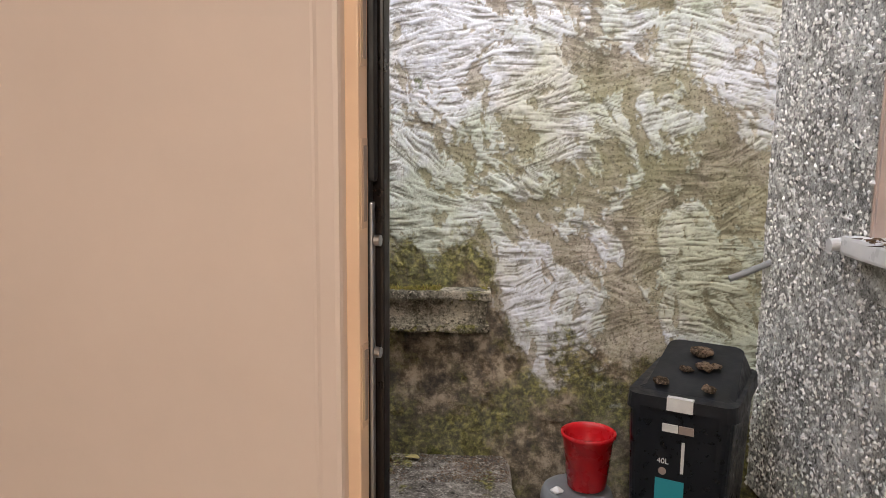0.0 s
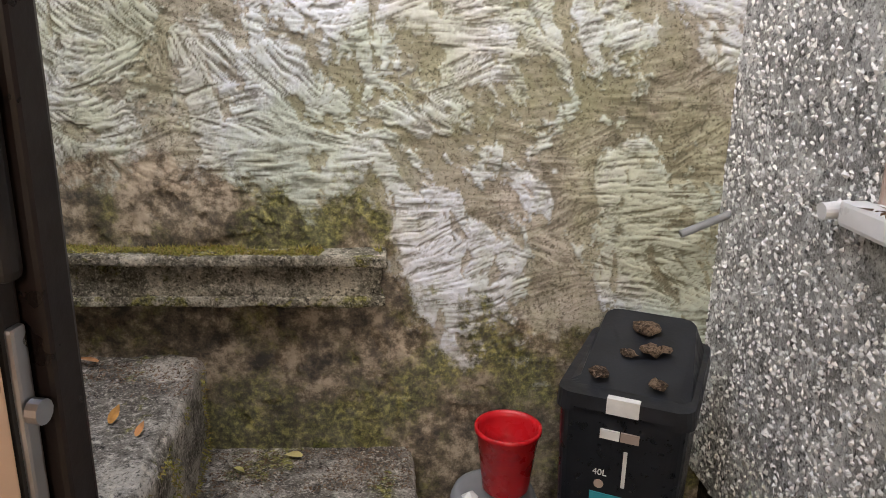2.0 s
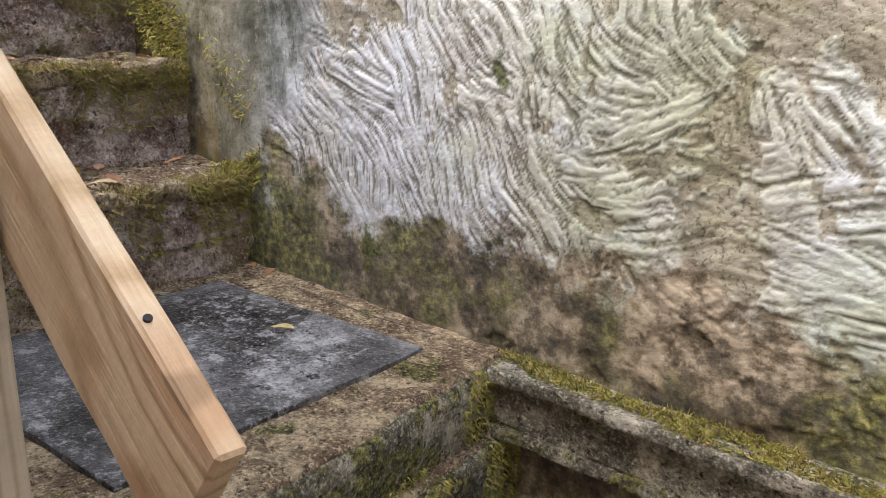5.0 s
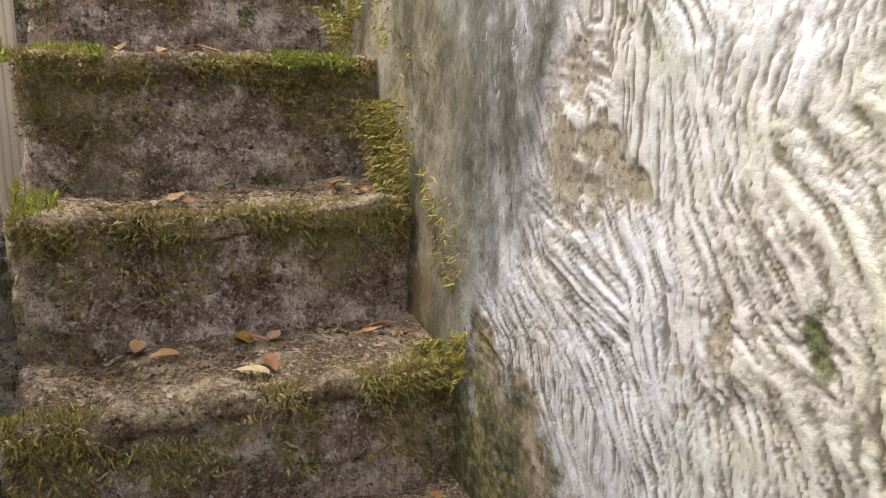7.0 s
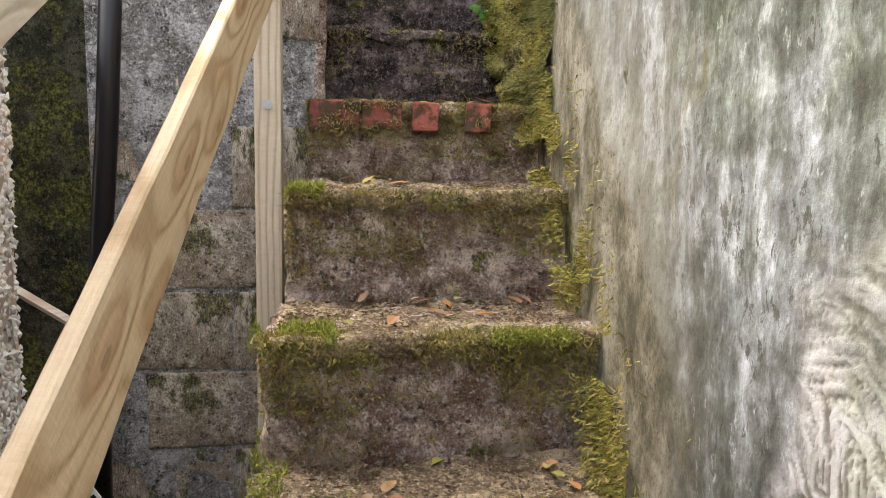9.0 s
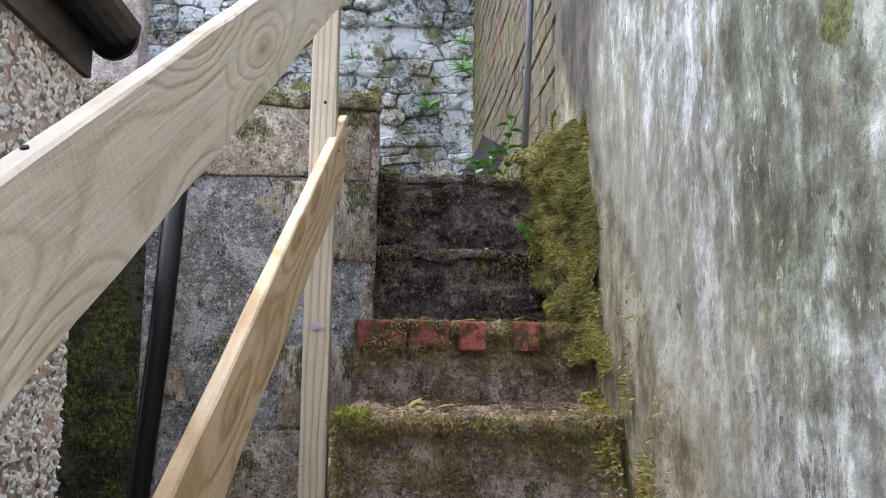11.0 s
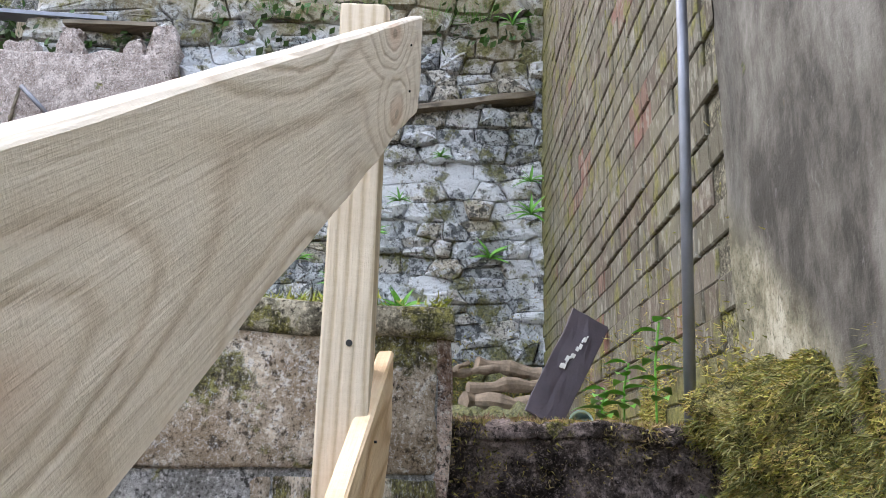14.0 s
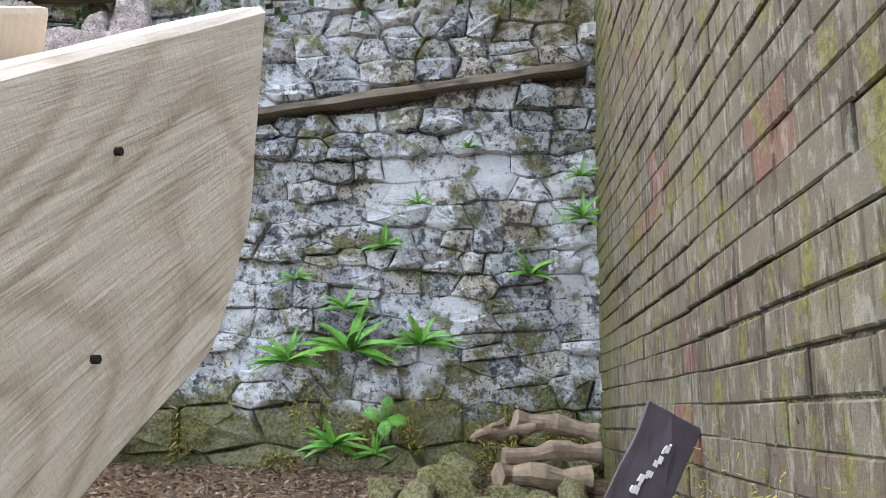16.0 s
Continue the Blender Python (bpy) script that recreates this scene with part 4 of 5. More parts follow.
# ---------- terrace: rubble wall, brick wall ----------
def stone_stain():
    k = Mat("grey_rubble_stone", 0.85, spec=0.3)
    c = k.ramp(k.rnd(), (0.0, (0.32, 0.34, 0.36)), (0.2, (0.55, 0.57, 0.60)), (0.4, (0.43, 0.46, 0.47)), (0.6, (0.68, 0.69, 0.71)), (0.8, (0.50, 0.45, 0.36)), (0.95, (0.35, 0.37, 0.39)))
    c = k.mix(k.ramp(k.noise(18, 8, 0.7), (0.44, 0.9), (0.50, 0.0)), c, k.mix(1.0, c, (0.20, 0.21, 0.22), "MULTIPLY"))
    c = k.mix(k.ramp(k.noise(60, 5, 0.75), (0.41, 0.9), (0.45, 0.0)), c, (0.04, 0.04, 0.04))
    lime = k.math("ADD", k.noise(1.7, 7, 0.66), k.math("MULTIPLY", k.math("SUBTRACT", k.noise(24, 6, 0.75), 0.5), 0.5))
    c = k.mix(k.ramp(lime, (0.50, 0.0), (0.55, 0.85)), c, (0.82, 0.84, 0.88))
    z = k.axis("Z")
    low = k.math("ADD", k.math("MULTIPLY", k.math("SUBTRACT", 2.80, z), 1.6), k.math("MULTIPLY", k.math("SUBTRACT", k.noise(4, 7, 0.66), 0.5), 1.2))
    up = k.math("ADD", k.math("MULTIPLY", k.math("SUBTRACT", z, 4.35), 0.5), k.math("MULTIPLY", k.math("SUBTRACT", k.noise(3, 7, 0.66), 0.5), 1.1))
    moss = k.ramp(k.noise(70, 4, 0.7), (0.35, (0.055, 0.058, 0.018)), (0.65, (0.26, 0.25, 0.085)))
    c = k.mix(k.ramp(low, (0.02, 0.0), (0.2, 0.9)), c, moss)
    c = k.mix(k.ramp(up, (0.05, 0.0), (0.25, 0.7)), c, (0.36, 0.29, 0.16))
    c = k.mix(k.ramp(k.noise(6, 7, 0.68), (0.535, 0.0), (0.60, 0.85)), c, moss)
    h = k.math("ADD", k.noise(90, 4, 0.72), k.math("MULTIPLY", k.noise(22, 6, 0.62), 1.6))
    return k.done(c, h, 1.0, 0.016)


STONE = stone_stain()


def clip_cell(poly, p, q):
    """Keeps the part of a polygon that lies nearer to p than to q."""
    mx, my, nx, ny = (p[0] + q[0]) / 2, (p[1] + q[1]) / 2, q[0] - p[0], q[1] - p[1]
    out = []
    for i, a in enumerate(poly):
        b = poly[(i + 1) % len(poly)]
        da, db = (a[0] - mx) * nx + (a[1] - my) * ny, (b[0] - mx) * nx + (b[1] - my) * ny
        if da <= 0:
            out.append(a)
        if da * db < 0:
            t = da / (da - db)
            out.append((a[0] + (b[0] - a[0]) * t, a[1] + (b[1] - a[1]) * t))
    return out


def stone_piece(x, poly, depth, rng):
    """An uneven quarry-faced stone whose face looks along +x, with a many-sided outline."""
    pts = []
    for i, a in enumerate(poly):
        b = poly[(i + 1) % len(poly)]
        pts.append(a)
        if math.hypot(b[0] - a[0], b[1] - a[1]) > 0.05:
            t = rng.uniform(0.35, 0.65)
            pts.append((a[0] + (b[0] - a[0]) * t + rng.uniform(-0.006, 0.006), a[1] + (b[1] - a[1]) * t + rng.uniform(-0.006, 0.006)))
    n = len(pts)
    cy, cz = sum(p[0] for p in pts) / n, sum(p[1] for p in pts) / n
    size = max(0.03, max(math.hypot(p[0] - cy, p[1] - cz) for p in pts))
    ty, tz = rng.uniform(-0.35, 0.35), rng.uniform(-0.35, 0.35)
    verts, faces = [], []
    gap = rng.uniform(0.97, 1.06)
    for ring, (s, px) in enumerate(((gap, -0.3), (gap, 0.25), (gap * 0.90, 0.8), (0.5, 1.0))):
        for p in pts:
            u, v = (p[0] - cy) * s, (p[1] - cz) * s
            tilt = (ty * u + tz * v) / size * depth if ring > 1 else 0.0
            verts.append((x + depth * (px + rng.uniform(-0.16, 0.16) * (ring > 1)) + tilt, cy + u, cz + v))
    verts.append((x + depth * (1 + rng.uniform(-0.1, 0.2)), cy, cz))
    for r in range(3):
        for i in range(n):
            faces.append((r * n + i, r * n + (i + 1) % n, (r + 1) * n + (i + 1) % n, (r + 1) * n + i))
    for i in range(n):
        faces.append((3 * n + i, 3 * n + (i + 1) % n, 4 * n))
    return verts, faces


CREVICE = concrete("earthy_joint_mortar", (0.07, 0.068, 0.06), (0.46, 0.45, 0.43), 0.30, 1.6, 0.9)
rubble = tagged(part("wall_west", box(-6.2, -5.556, -3.2, 2.6, 2.2, 4.85, 0, 3), CREVICE), "grey rubble stone retaining wall with ferns and moss", "wall", kind="structure")
rng = random.Random(7)
timber_z = lambda y: 4.075 + (y - 1.0) * 0.165
STRETCH = 2.1
sites = []
row = 2.32
while row < 4.95:
    t = (row - 2.32) / 2.6
    h = rng.uniform(0.17, 0.24) if t < 0.15 else rng.uniform(0.075, 0.15) if t < 0.62 else rng.uniform(0.10, 0.17)
    y = -0.1 - rng.uniform(0, 0.2)
    while y < 2.6:
        w = h * rng.choice((0.9, 1.2, 1.5, 2.0, 2.6)) * rng.uniform(0.9, 1.1)
        y += w
        lift = h * 0.5 + 0.03 * math.sin(2.1 * y + row * 4)
        if w > h * 1.3 and rng.random() < 0.25:
            sites += [(y - w * 0.45, row + lift - h * 0.22), (y - w * 0.55, row + lift + h * 0.22)]
        else:
            sites.append((y - w / 2, row + lift + rng.uniform(-0.12, 0.12) * h))
    row += h
flat_sites = [(y / STRETCH, z) for y, z in sites]
for (y, z), p in zip(sites, flat_sites):
    near = sorted(flat_sites, key=lambda q: (q[0] - p[0]) ** 2 + (q[1] - p[1]) ** 2)[1:15]
    poly = [(p[0] - 0.3, p[1] - 0.3), (p[0] + 0.3, p[1] - 0.3), (p[0] + 0.3, p[1] + 0.3), (p[0] - 0.3, p[1] + 0.3)]
    for q in near:
        poly = clip_cell(poly, p, q)
    poly = [(min(2.42, a * STRETCH), max(2.3, b)) for a, b in poly]
    if len(poly) < 3 or (abs(z - timber_z(y)) < 0.035 and y > 0.7):
        continue
    v, f = stone_piece(-5.555, poly, (rng.uniform(0.010, 0.022) if rng.random() < 0.4 else rng.uniform(0.03, 0.065)) if 2.8 < z < 3.85 else rng.uniform(0.03, 0.09), rng)
    mesh_ob("stone", v, f, STONE, rubble)
plank = part("timber_course", rough(box(-5.60, -5.44, 0.75, 2.36, -0.018, 0.018, 0.004, 14), 0.008, 0.12, 3, 0.5), PLANK, rubble, "old weathered board built into the wall")
plank.matrix_basis = Matrix.Translation((0, 0, 4.075 - 0.165)) @ Matrix.Shear("XY", 4, (0, 0)) @ pose(0, 0, 0, math.degrees(math.atan(0.165)), 0, 0)


def brick_stain():
    k = Mat("algae_stained_brick", 0.85, spec=0.3)
    c = k.ramp(k.rnd(), (0.0, (0.098, 0.090, 0.066)), (0.22, (0.123, 0.113, 0.088)), (0.42, (0.086, 0.074, 0.057)), (0.60, (0.102, 0.080, 0.062)), (0.74, (0.139, 0.131, 0.110)), (0.90, (0.115, 0.090, 0.070)), (0.955, (0.164, 0.082, 0.066)), (0.97, (0.098, 0.089, 0.066)))
    st = k.noise(20, 6, 0.65, k.map((1.6, 1.6, 0.25)))
    c = k.mix(k.ramp(k.noise(2.4, 8, 0.66), (0.48, 0.0), (0.60, 0.7)), c, (0.16, 0.15, 0.105))
    c = k.mix(k.ramp(k.noise(28, 7, 0.7, k.map((1.2, 1.2, 0.5))), (0.52, 0.0), (0.60, 0.6)), c, (0.27, 0.265, 0.225))
    c = k.mix(k.ramp(st, (0.40, 0.8), (0.45, 0.0)), c, (0.045, 0.04, 0.028))
    far = k.ramp(k.math("ADD", k.math("MULTIPLY", k.math("ADD", k.axis("X"), 5.6), 0.5), k.math("MULTIPLY", k.math("SUBTRACT", k.noise(5, 6, 0.65), 0.5), 0.5)), (0.05, 0.85), (0.3, 0.0))
    low = k.ramp(k.math("ADD", k.math("SUBTRACT", 2.45, k.axis("Z")), k.math("MULTIPLY", k.math("SUBTRACT", k.noise(6, 6, 0.65), 0.5), 0.5)), (0.0, 0.0), (0.12, 0.85))
    green = k.ramp(k.noise(60, 4, 0.7), (0.35, (0.07, 0.07, 0.02)), (0.65, (0.20, 0.19, 0.06)))
    c = k.mix(k.math("MAXIMUM", far, low), c, green)
    c = k.mix(k.ramp(k.noise(9, 6, 0.65, k.map((1.3, 1.3, 0.6))), (0.545, 0.0), (0.61, 0.85)), c, green)
    h = k.math("ADD", k.noise(150, 4, 0.72), k.math("MULTIPLY", k.noise(30, 5, 0.6), 1.2))
    return k.done(c, h, 0.65, 0.005)


BRICK = brick_stain()
brickwall = tagged(new("wall_brick"), "old brown brick wall stained green with algae", "wall", kind="structure")
BED = concrete("dark_bed_mortar", (0.05, 0.046, 0.033), (0.24, 0.225, 0.17), 0.35, 2.0)
verts, faces = [], []
for i in range(31):
    x = -5.75 + (3.05) * i / 30
    for z in (2.0, 5.4):
        verts += [(x, wall_y(x) + 0.0030 + 0.012 * max(0, z - 3.6) ** 1.5, z), (x, wall_y(x) + 0.3, z)]
for i in range(30):
    a, b = i * 4, i * 4 + 4
    faces += [(a, b, b + 2, a + 2), (a + 2, b + 2, b + 3, a + 3)]
mesh_ob("mortar_bed", verts, faces, BED, brickwall)
COURSE = 0.0766


def brick_piece(x0, x1, z0, z1, rng):
    e = 0.004
    verts = []
    for s, dy in ((0, 0.03), (0, 0.004), (e, 0.0)):
        for (x, z) in ((x0 + s, z0 + s), (x1 - s, z0 + s), (x1 - s, z1 - s), (x0 + s, z1 - s)):
            out = 0.012 * max(0, z - 3.6) ** 1.5 - rng
            verts.append((x, wall_y(x) + dy + out, z))
    faces = [(8, 9, 10, 11)]
    for r in (0, 4):
        for i in range(4):
            faces.append((r + i, r + (i + 1) % 4, r + 4 + (i + 1) % 4, r + 4 + i))
    return verts, faces


rest_v, rest_f = [], []
for r in range(40):
    z0 = 2.17 + r * COURSE
    x = -2.70 - (0.1125 if r % 2 else 0.0)
    while x > -5.5:
        ln = 0.215 if (r % 4) else 0.1025
        jx, jz = rng.uniform(-0.004, 0.004), rng.uniform(-0.0015, 0.0015) + 0.006 * math.sin(x * 2.3 + r * 0.9)
        v, f = brick_piece(x - ln + jx, x + jx, z0 + jz, z0 + COURSE - 0.0036 + jz, rng.uniform(-0.003, 0.004))
        x -= ln + 0.0028
        if r < 24:
            mesh_ob("brick", v, f, BRICK, brickwall)
        else:
            n = len(rest_v)
            rest_v += v
            rest_f += [tuple(q + n for q in fc) for fc in f]
tagged(mesh_ob("upper_bricks", rest_v, rest_f, BRICK, brickwall), "upper brick courses", kind="stuff")

# pink broken concrete wall and the bank above
pink = thing("concrete_wall", "broken pinkish rough concrete wall with a jagged top", "wall", kind="structure")
part("wall_panel", rough(box(-5.75, -5.38, -3.0, 0.22, 2.2, 4.42, 0.02, 26), 0.03, 0.2, 2, 0.6), PINK, pink, smooth=True)
for y0, y1, zt, m in ((0.06, 0.24, 4.62, PINK), (-0.08, 0.05, 4.53, PINK), (-0.46, -0.30, 4.60, PINK), (-0.75, -0.56, 4.50, PINK)):
    bm = box(-5.62, -5.40, y0, y1, 4.30, zt, 0.02, 4)
    for v in bm.verts:
        if v.co.z > 4.5:
            v.co.y = (y0 + y1) / 2 + (v.co.y - (y0 + y1) / 2) * 0.7
    part("broken_pier", rough(bm, 0.025, 0.07, y0, 0.6), m, pink)
shelf = thing("old_board", "weathered grey board lying across the broken wall", "board", pose(-5.52, -0.16, 4.625))
part("plank", rough(box(-0.12, 0.12, -0.28, 0.26, -0.012, 0.014, 0.003, 6), 0.004, 0.1), PLANK, shelf)
tray = thing("metal_strip", "pale grey metal strip resting on the bank", "strip", pose(-5.50, -0.52, 4.70, 0, 0, 4))
part("bar", box(-0.05, 0.05, -0.35, 0.30, -0.015, 0.012, 0.003), POLE, tray)
jar = thing("plant_pot", "small terracotta flower pot on the bank", "flower pot", pose(-5.62, -0.42, 4.73))
part("shell", lathe([(0.035, 0), (0.05, 0.085), (0.056, 0.086), (0.056, 0.11), (0.048, 0.112), (0.045, 0.09)], 20), BRICKRED, jar)
bent_bar = thing("metal_bar", "bent grey metal bar fixed to the broken concrete wall", "bar")
part("rod", tube([(-5.36, -0.42, 4.02), (-5.35, -0.50, 4.10), (-5.35, -0.578, 4.175)], 0.013, 12), POLE, bent_bar, smooth=True)
# dark tube stands in for the shadow beside the bar
part("leg", tube([(-5.36, -0.59, 4.17), (-5.37, -0.61, 4.06), (-5.38, -0.625, 3.93)], 0.009, 10), PLANK, bent_bar, smooth=True)
stump = thing("tree_stump", "pale peeling dead tree trunk on the bank", "tree trunk")
part("trunk", rough(tube([(-5.58, -0.73, 4.40), (-5.60, -0.76, 4.7), (-5.63, -0.80, 5.1), (-5.66, -0.83, 5.5)], [0.062, 0.052, 0.046, 0.040], 14), 0.008, 0.06, 4), BARE_WOOD, stump, smooth=True)
part("side_shoot", rough(tube([(-5.56, -0.69, 4.42), (-5.55, -0.665, 4.55), (-5.57, -0.66, 4.72)], [0.024, 0.02, 0.015], 10), 0.004, 0.04, 5), BARE_WOOD, stump, smooth=True)
verts, faces = [], []
for j in range(41):
    y = -3.2 + 5.9 * j / 40
    for i in range(25):
        s = i / 24
        xx = -5.5 - 2.2 * s
        base = 4.48 if y < 0.3 else 4.78
        verts.append((xx, y, base + 3.2 * s ** 0.8 + noise.noise(Vector((xx * 2, y * 2, 1))) * 0.12))
for j in range(40):
    for i in range(24):
        a = j * 25 + i
        faces.append((a, a + 1, a + 26, a + 25))
tagged(mesh_ob("bank", verts, faces, EARTH_AND_GLOOM, smooth=True), "dark earth bank overgrown with ivy", "bank", kind="structure")


# ---------- small growth ----------
def scatter_mesh(name, verts, faces, mat, label, category, parent=None):
    ob = mesh_ob(name, verts, faces, mat, parent)
    return tagged(ob, label, category, kind="stuff")


def blades(name, p, nrm, length, width, mat, label, seed, droop=0.3, spread=0.7, flat=1.0):
    """Many small moss or grass blades; p, nrm: arrays of foot points and directions."""
    g = np.random.default_rng(seed)
    n = len(p)
    d = nrm + g.normal(0, spread, (n, 3))
    d[:, 2] = (d[:, 2] - droop) * flat
    d /= np.linalg.norm(d, axis=1)[:, None] + 1e-9
    t = np.cross(d, g.normal(0, 1, (n, 3)))
    t /= np.linalg.norm(t, axis=1)[:, None] + 1e-9
    ln = length * g.uniform(0.5, 1.4, (n, 1))
    v = np.stack([p - t * width, p + t * width, p + d * ln], 1).reshape(-1, 3)
    me = bpy.data.meshes.new(name)
    me.vertices.add(3 * n)
    me.vertices.foreach_set("co", v.ravel())
    me.loops.add(3 * n)
    me.loops.foreach_set("vertex_index", np.arange(3 * n, dtype=np.int32))
    me.polygons.add(n)
    me.polygons.foreach_set("loop_start", np.arange(0, 3 * n, 3, dtype=np.int32))
    me.polygons.foreach_set("loop_total", np.full(n, 3, dtype=np.int32))
    me.materials.append(mat)
    me.update(calc_edges=True)
    return tagged(new(name, me), label, "moss", kind="stuff")


MOSSBED = concrete("moss_bed", (0.10, 0.10, 0.035), (0.42, 0.38, 0.15), 0.5, 3.0, 1.0)
MOSS = by_island("moss_green", [(0.26, 0.27, 0.05), (0.44, 0.42, 0.09), (0.08, 0.085, 0.02), (0.60, 0.54, 0.15), (0.36, 0.26, 0.09)], 0.9, 200, 0.0)
MOSSBROWN = by_island("moss_brown", [(0.48, 0.33, 0.17), (0.28, 0.23, 0.08), (0.60, 0.45, 0.24), (0.15, 0.12, 0.05), (0.42, 0.36, 0.11)], 0.9, 200, 0.0)
MOSSGRASS = by_island("moss_strands", [(0.17, 0.20, 0.05), (0.28, 0.29, 0.09), (0.09, 0.11, 0.03), (0.36, 0.34, 0.14)], 0.8, 200, 0.0)
MOSSLIME = by_island("moss_lime", [(0.42, 0.45, 0.08), (0.32, 0.36, 0.06), (0.52, 0.50, 0.12), (0.22, 0.26, 0.05)], 0.9, 200, 0.0)
CRUMB = by_island("bark_crumbs", [(0.12, 0.07, 0.04), (0.30, 0.20, 0.13), (0.06, 0.04, 0.03), (0.42, 0.33, 0.24), (0.18, 0.11, 0.06)], 0.9, 90, 0.1)
g = np.random.default_rng(11)


def nz(a, b, c):
    return np.array([noise.noise(Vector(q)) for q in zip(a, b, c)])


def on_nose(x, z, n, seed, back=0.06, down=0.10, thr=-0.15):
    """Foot points along a step's edge, on tread and riser, in clumps."""
    r = np.random.default_rng(seed)
    lo, hi = stair_y(x), wall_y(x)
    y = r.uniform(lo, hi, n)
    s = r.exponential(0.45, n) * np.where(r.random(n) < 0.5, -1, 1)
    s = np.clip(s, -1, 1)
    px = np.where(s < 0, x + 0.012 + s * back, np.where(s < 0.28, x + 0.015, x + 0.004))
    pz = np.where(s < 0, z - 0.002, z - s * down)
    keep = nz(y * 9, pz * 12, px * 9 + seed) + (y - lo < 0.08) * 0.5 + (hi - y < 0.12) * 0.4 > thr
    p = np.stack([px, y, pz], 1)[keep]
    nr = np.where((s < 0)[:, None], np.array([[0.15, 0, 1.0]]), np.array([[1.0, 0, 0.1]]))[keep]
    return p, nr


for i, (x, z, m) in enumerate(STEPS):
    lush = m is STEP
    p, nr = on_nose(x, z, 7000 if lush else 2500, 40 + i, thr=-0.12 if lush else 0.12)
    blades("moss", p, nr, 0.012, 0.0018, MOSSBROWN, "brown-green moss along a step edge", 50 + i)
    p, nr = on_nose(x, z, 6000 if lush else 1500, 60 + i, 0.05, 0.12, thr=0.06 if lush else 0.25)
    blades("moss", p, nr, 0.0145, 0.0018, MOSS, "green moss tufts hanging over a step edge", 70 + i)
    # moss on the riser
    n = 5000 if lush else 1200
    y = g.uniform(stair_y(x), wall_y(x), n)
    zz = z - g.uniform(0.02, 0.23, n)
    keep = nz(y * 7, zz * 9, np.full(n, i * 3.3)) > 0.20
    p = np.stack([np.full(n, x + 0.002), y, zz], 1)[keep]
    blades("moss", p, np.tile((1.0, 0, 0.2), (len(p), 1)), 0.011, 0.0016, MOSS if i % 2 else MOSSBROWN, "patchy moss on a riser", 90 + i)
    # crumbs of bark and litter at the back of the tread
    back = STEPS[i + 1][0] if i < 6 else x - 0.3
    n = 1100
    px = back + (x - back) * g.beta(1.1, 2.2, n)
    y = g.uniform(stair_y(x) + 0.03, wall_y(x) - 0.03, n)
    p = np.stack([px, y, np.full(n, z + 0.004)], 1)
    blades("bark_crumbs", p, np.tile((0, 0, 0.15), (n, 1)), 0.012, 0.0028, CRUMB, "bark crumbs and leaf litter on a tread", 110 + i, -0.1, 1.0, 0.3)

# lime-green cushion at the open end of the mossy step and on the block wall
for (x0, x1, y0, y1, z0, n, mat_, sd) in ((-1.74, -1.64, 1.60, 1.74, 1.385, 3500, MOSSLIME, 1), (-1.80, -1.45, 1.60, 1.66, 1.17, 1200, MOSSLIME, 2), (-2.04, -1.93, 1.65, 1.72, 1.61, 1500, MOSSLIME, 3),
                                          (-2.74, -2.38, 1.30, 1.72, 2.392, 9000, MOSSLIME, 4), (-2.74, -2.38, 0.6, 1.30, 2.392, 6000, MOSSBROWN, 5), (-1.66, -1.63, 2.0, 2.15, 1.385, 1200, MOSSLIME, 6)):
    n = int(n)
    p = np.stack([g.uniform(x0, x1, n), g.uniform(y0, y1, n), np.full(n, z0) + g.uniform(-0.012, 0.012, n)], 1)
    p = p[nz(p[:, 0] * 12, p[:, 1] * 12, p[:, 2] + sd) > -0.15]
    blades("moss", p, np.tile((0.25, 0, 1.0), (len(p), 1)), 0.014, 0.0020, mat_, "bright yellow-green moss cushion", 130 + sd)

# strip of moss where the steps meet the wall
n = 26000
x = g.uniform(-2.75, -1.2, n)
top = np.interp(x, [-2.75, -2.70, -2.3, -1.95, -1.66, -1.46, -1.25], [2.32, 2.30, 1.86, 1.66, 1.44, 1.22, 1.02])
h = g.exponential(0.055, n)
p = np.stack([x, np.array([wall_y(q) for q in x]) - 0.008 - np.maximum(0, 0.05 - h) * g.uniform(0, 1.0, n), top + h - 0.09], 1)
p = p[nz(x * 9, p[:, 2] * 9, p[:, 1]) > 0.06]
blades("moss", p, np.tile((0.3, -1.0, 0.1), (len(p), 1)), 0.014, 0.0019, MOSS, "green moss creeping up the wall beside the steps", 150)


# mossy mound between the top steps and the wall
def mound_y(x, z):
    fall = min(1.0, max(0.0, (2.35 + 0.05 * noise.noise(Vector((x * 8, 0, 3))) - z) / 0.07))
    end = min(1.0, max(0.0, (-2.10 - x + 0.05 * noise.noise(Vector((z * 7, 0, 5)))) / 0.32))
    return wall_y(x) + 0.028 - 0.14 * fall ** 0.5 * end * (0.72 + 0.7 * noise.noise(Vector((x * 9, z * 9, 0))) + 0.35 * noise.noise(Vector((x * 24, z * 24, 2))))


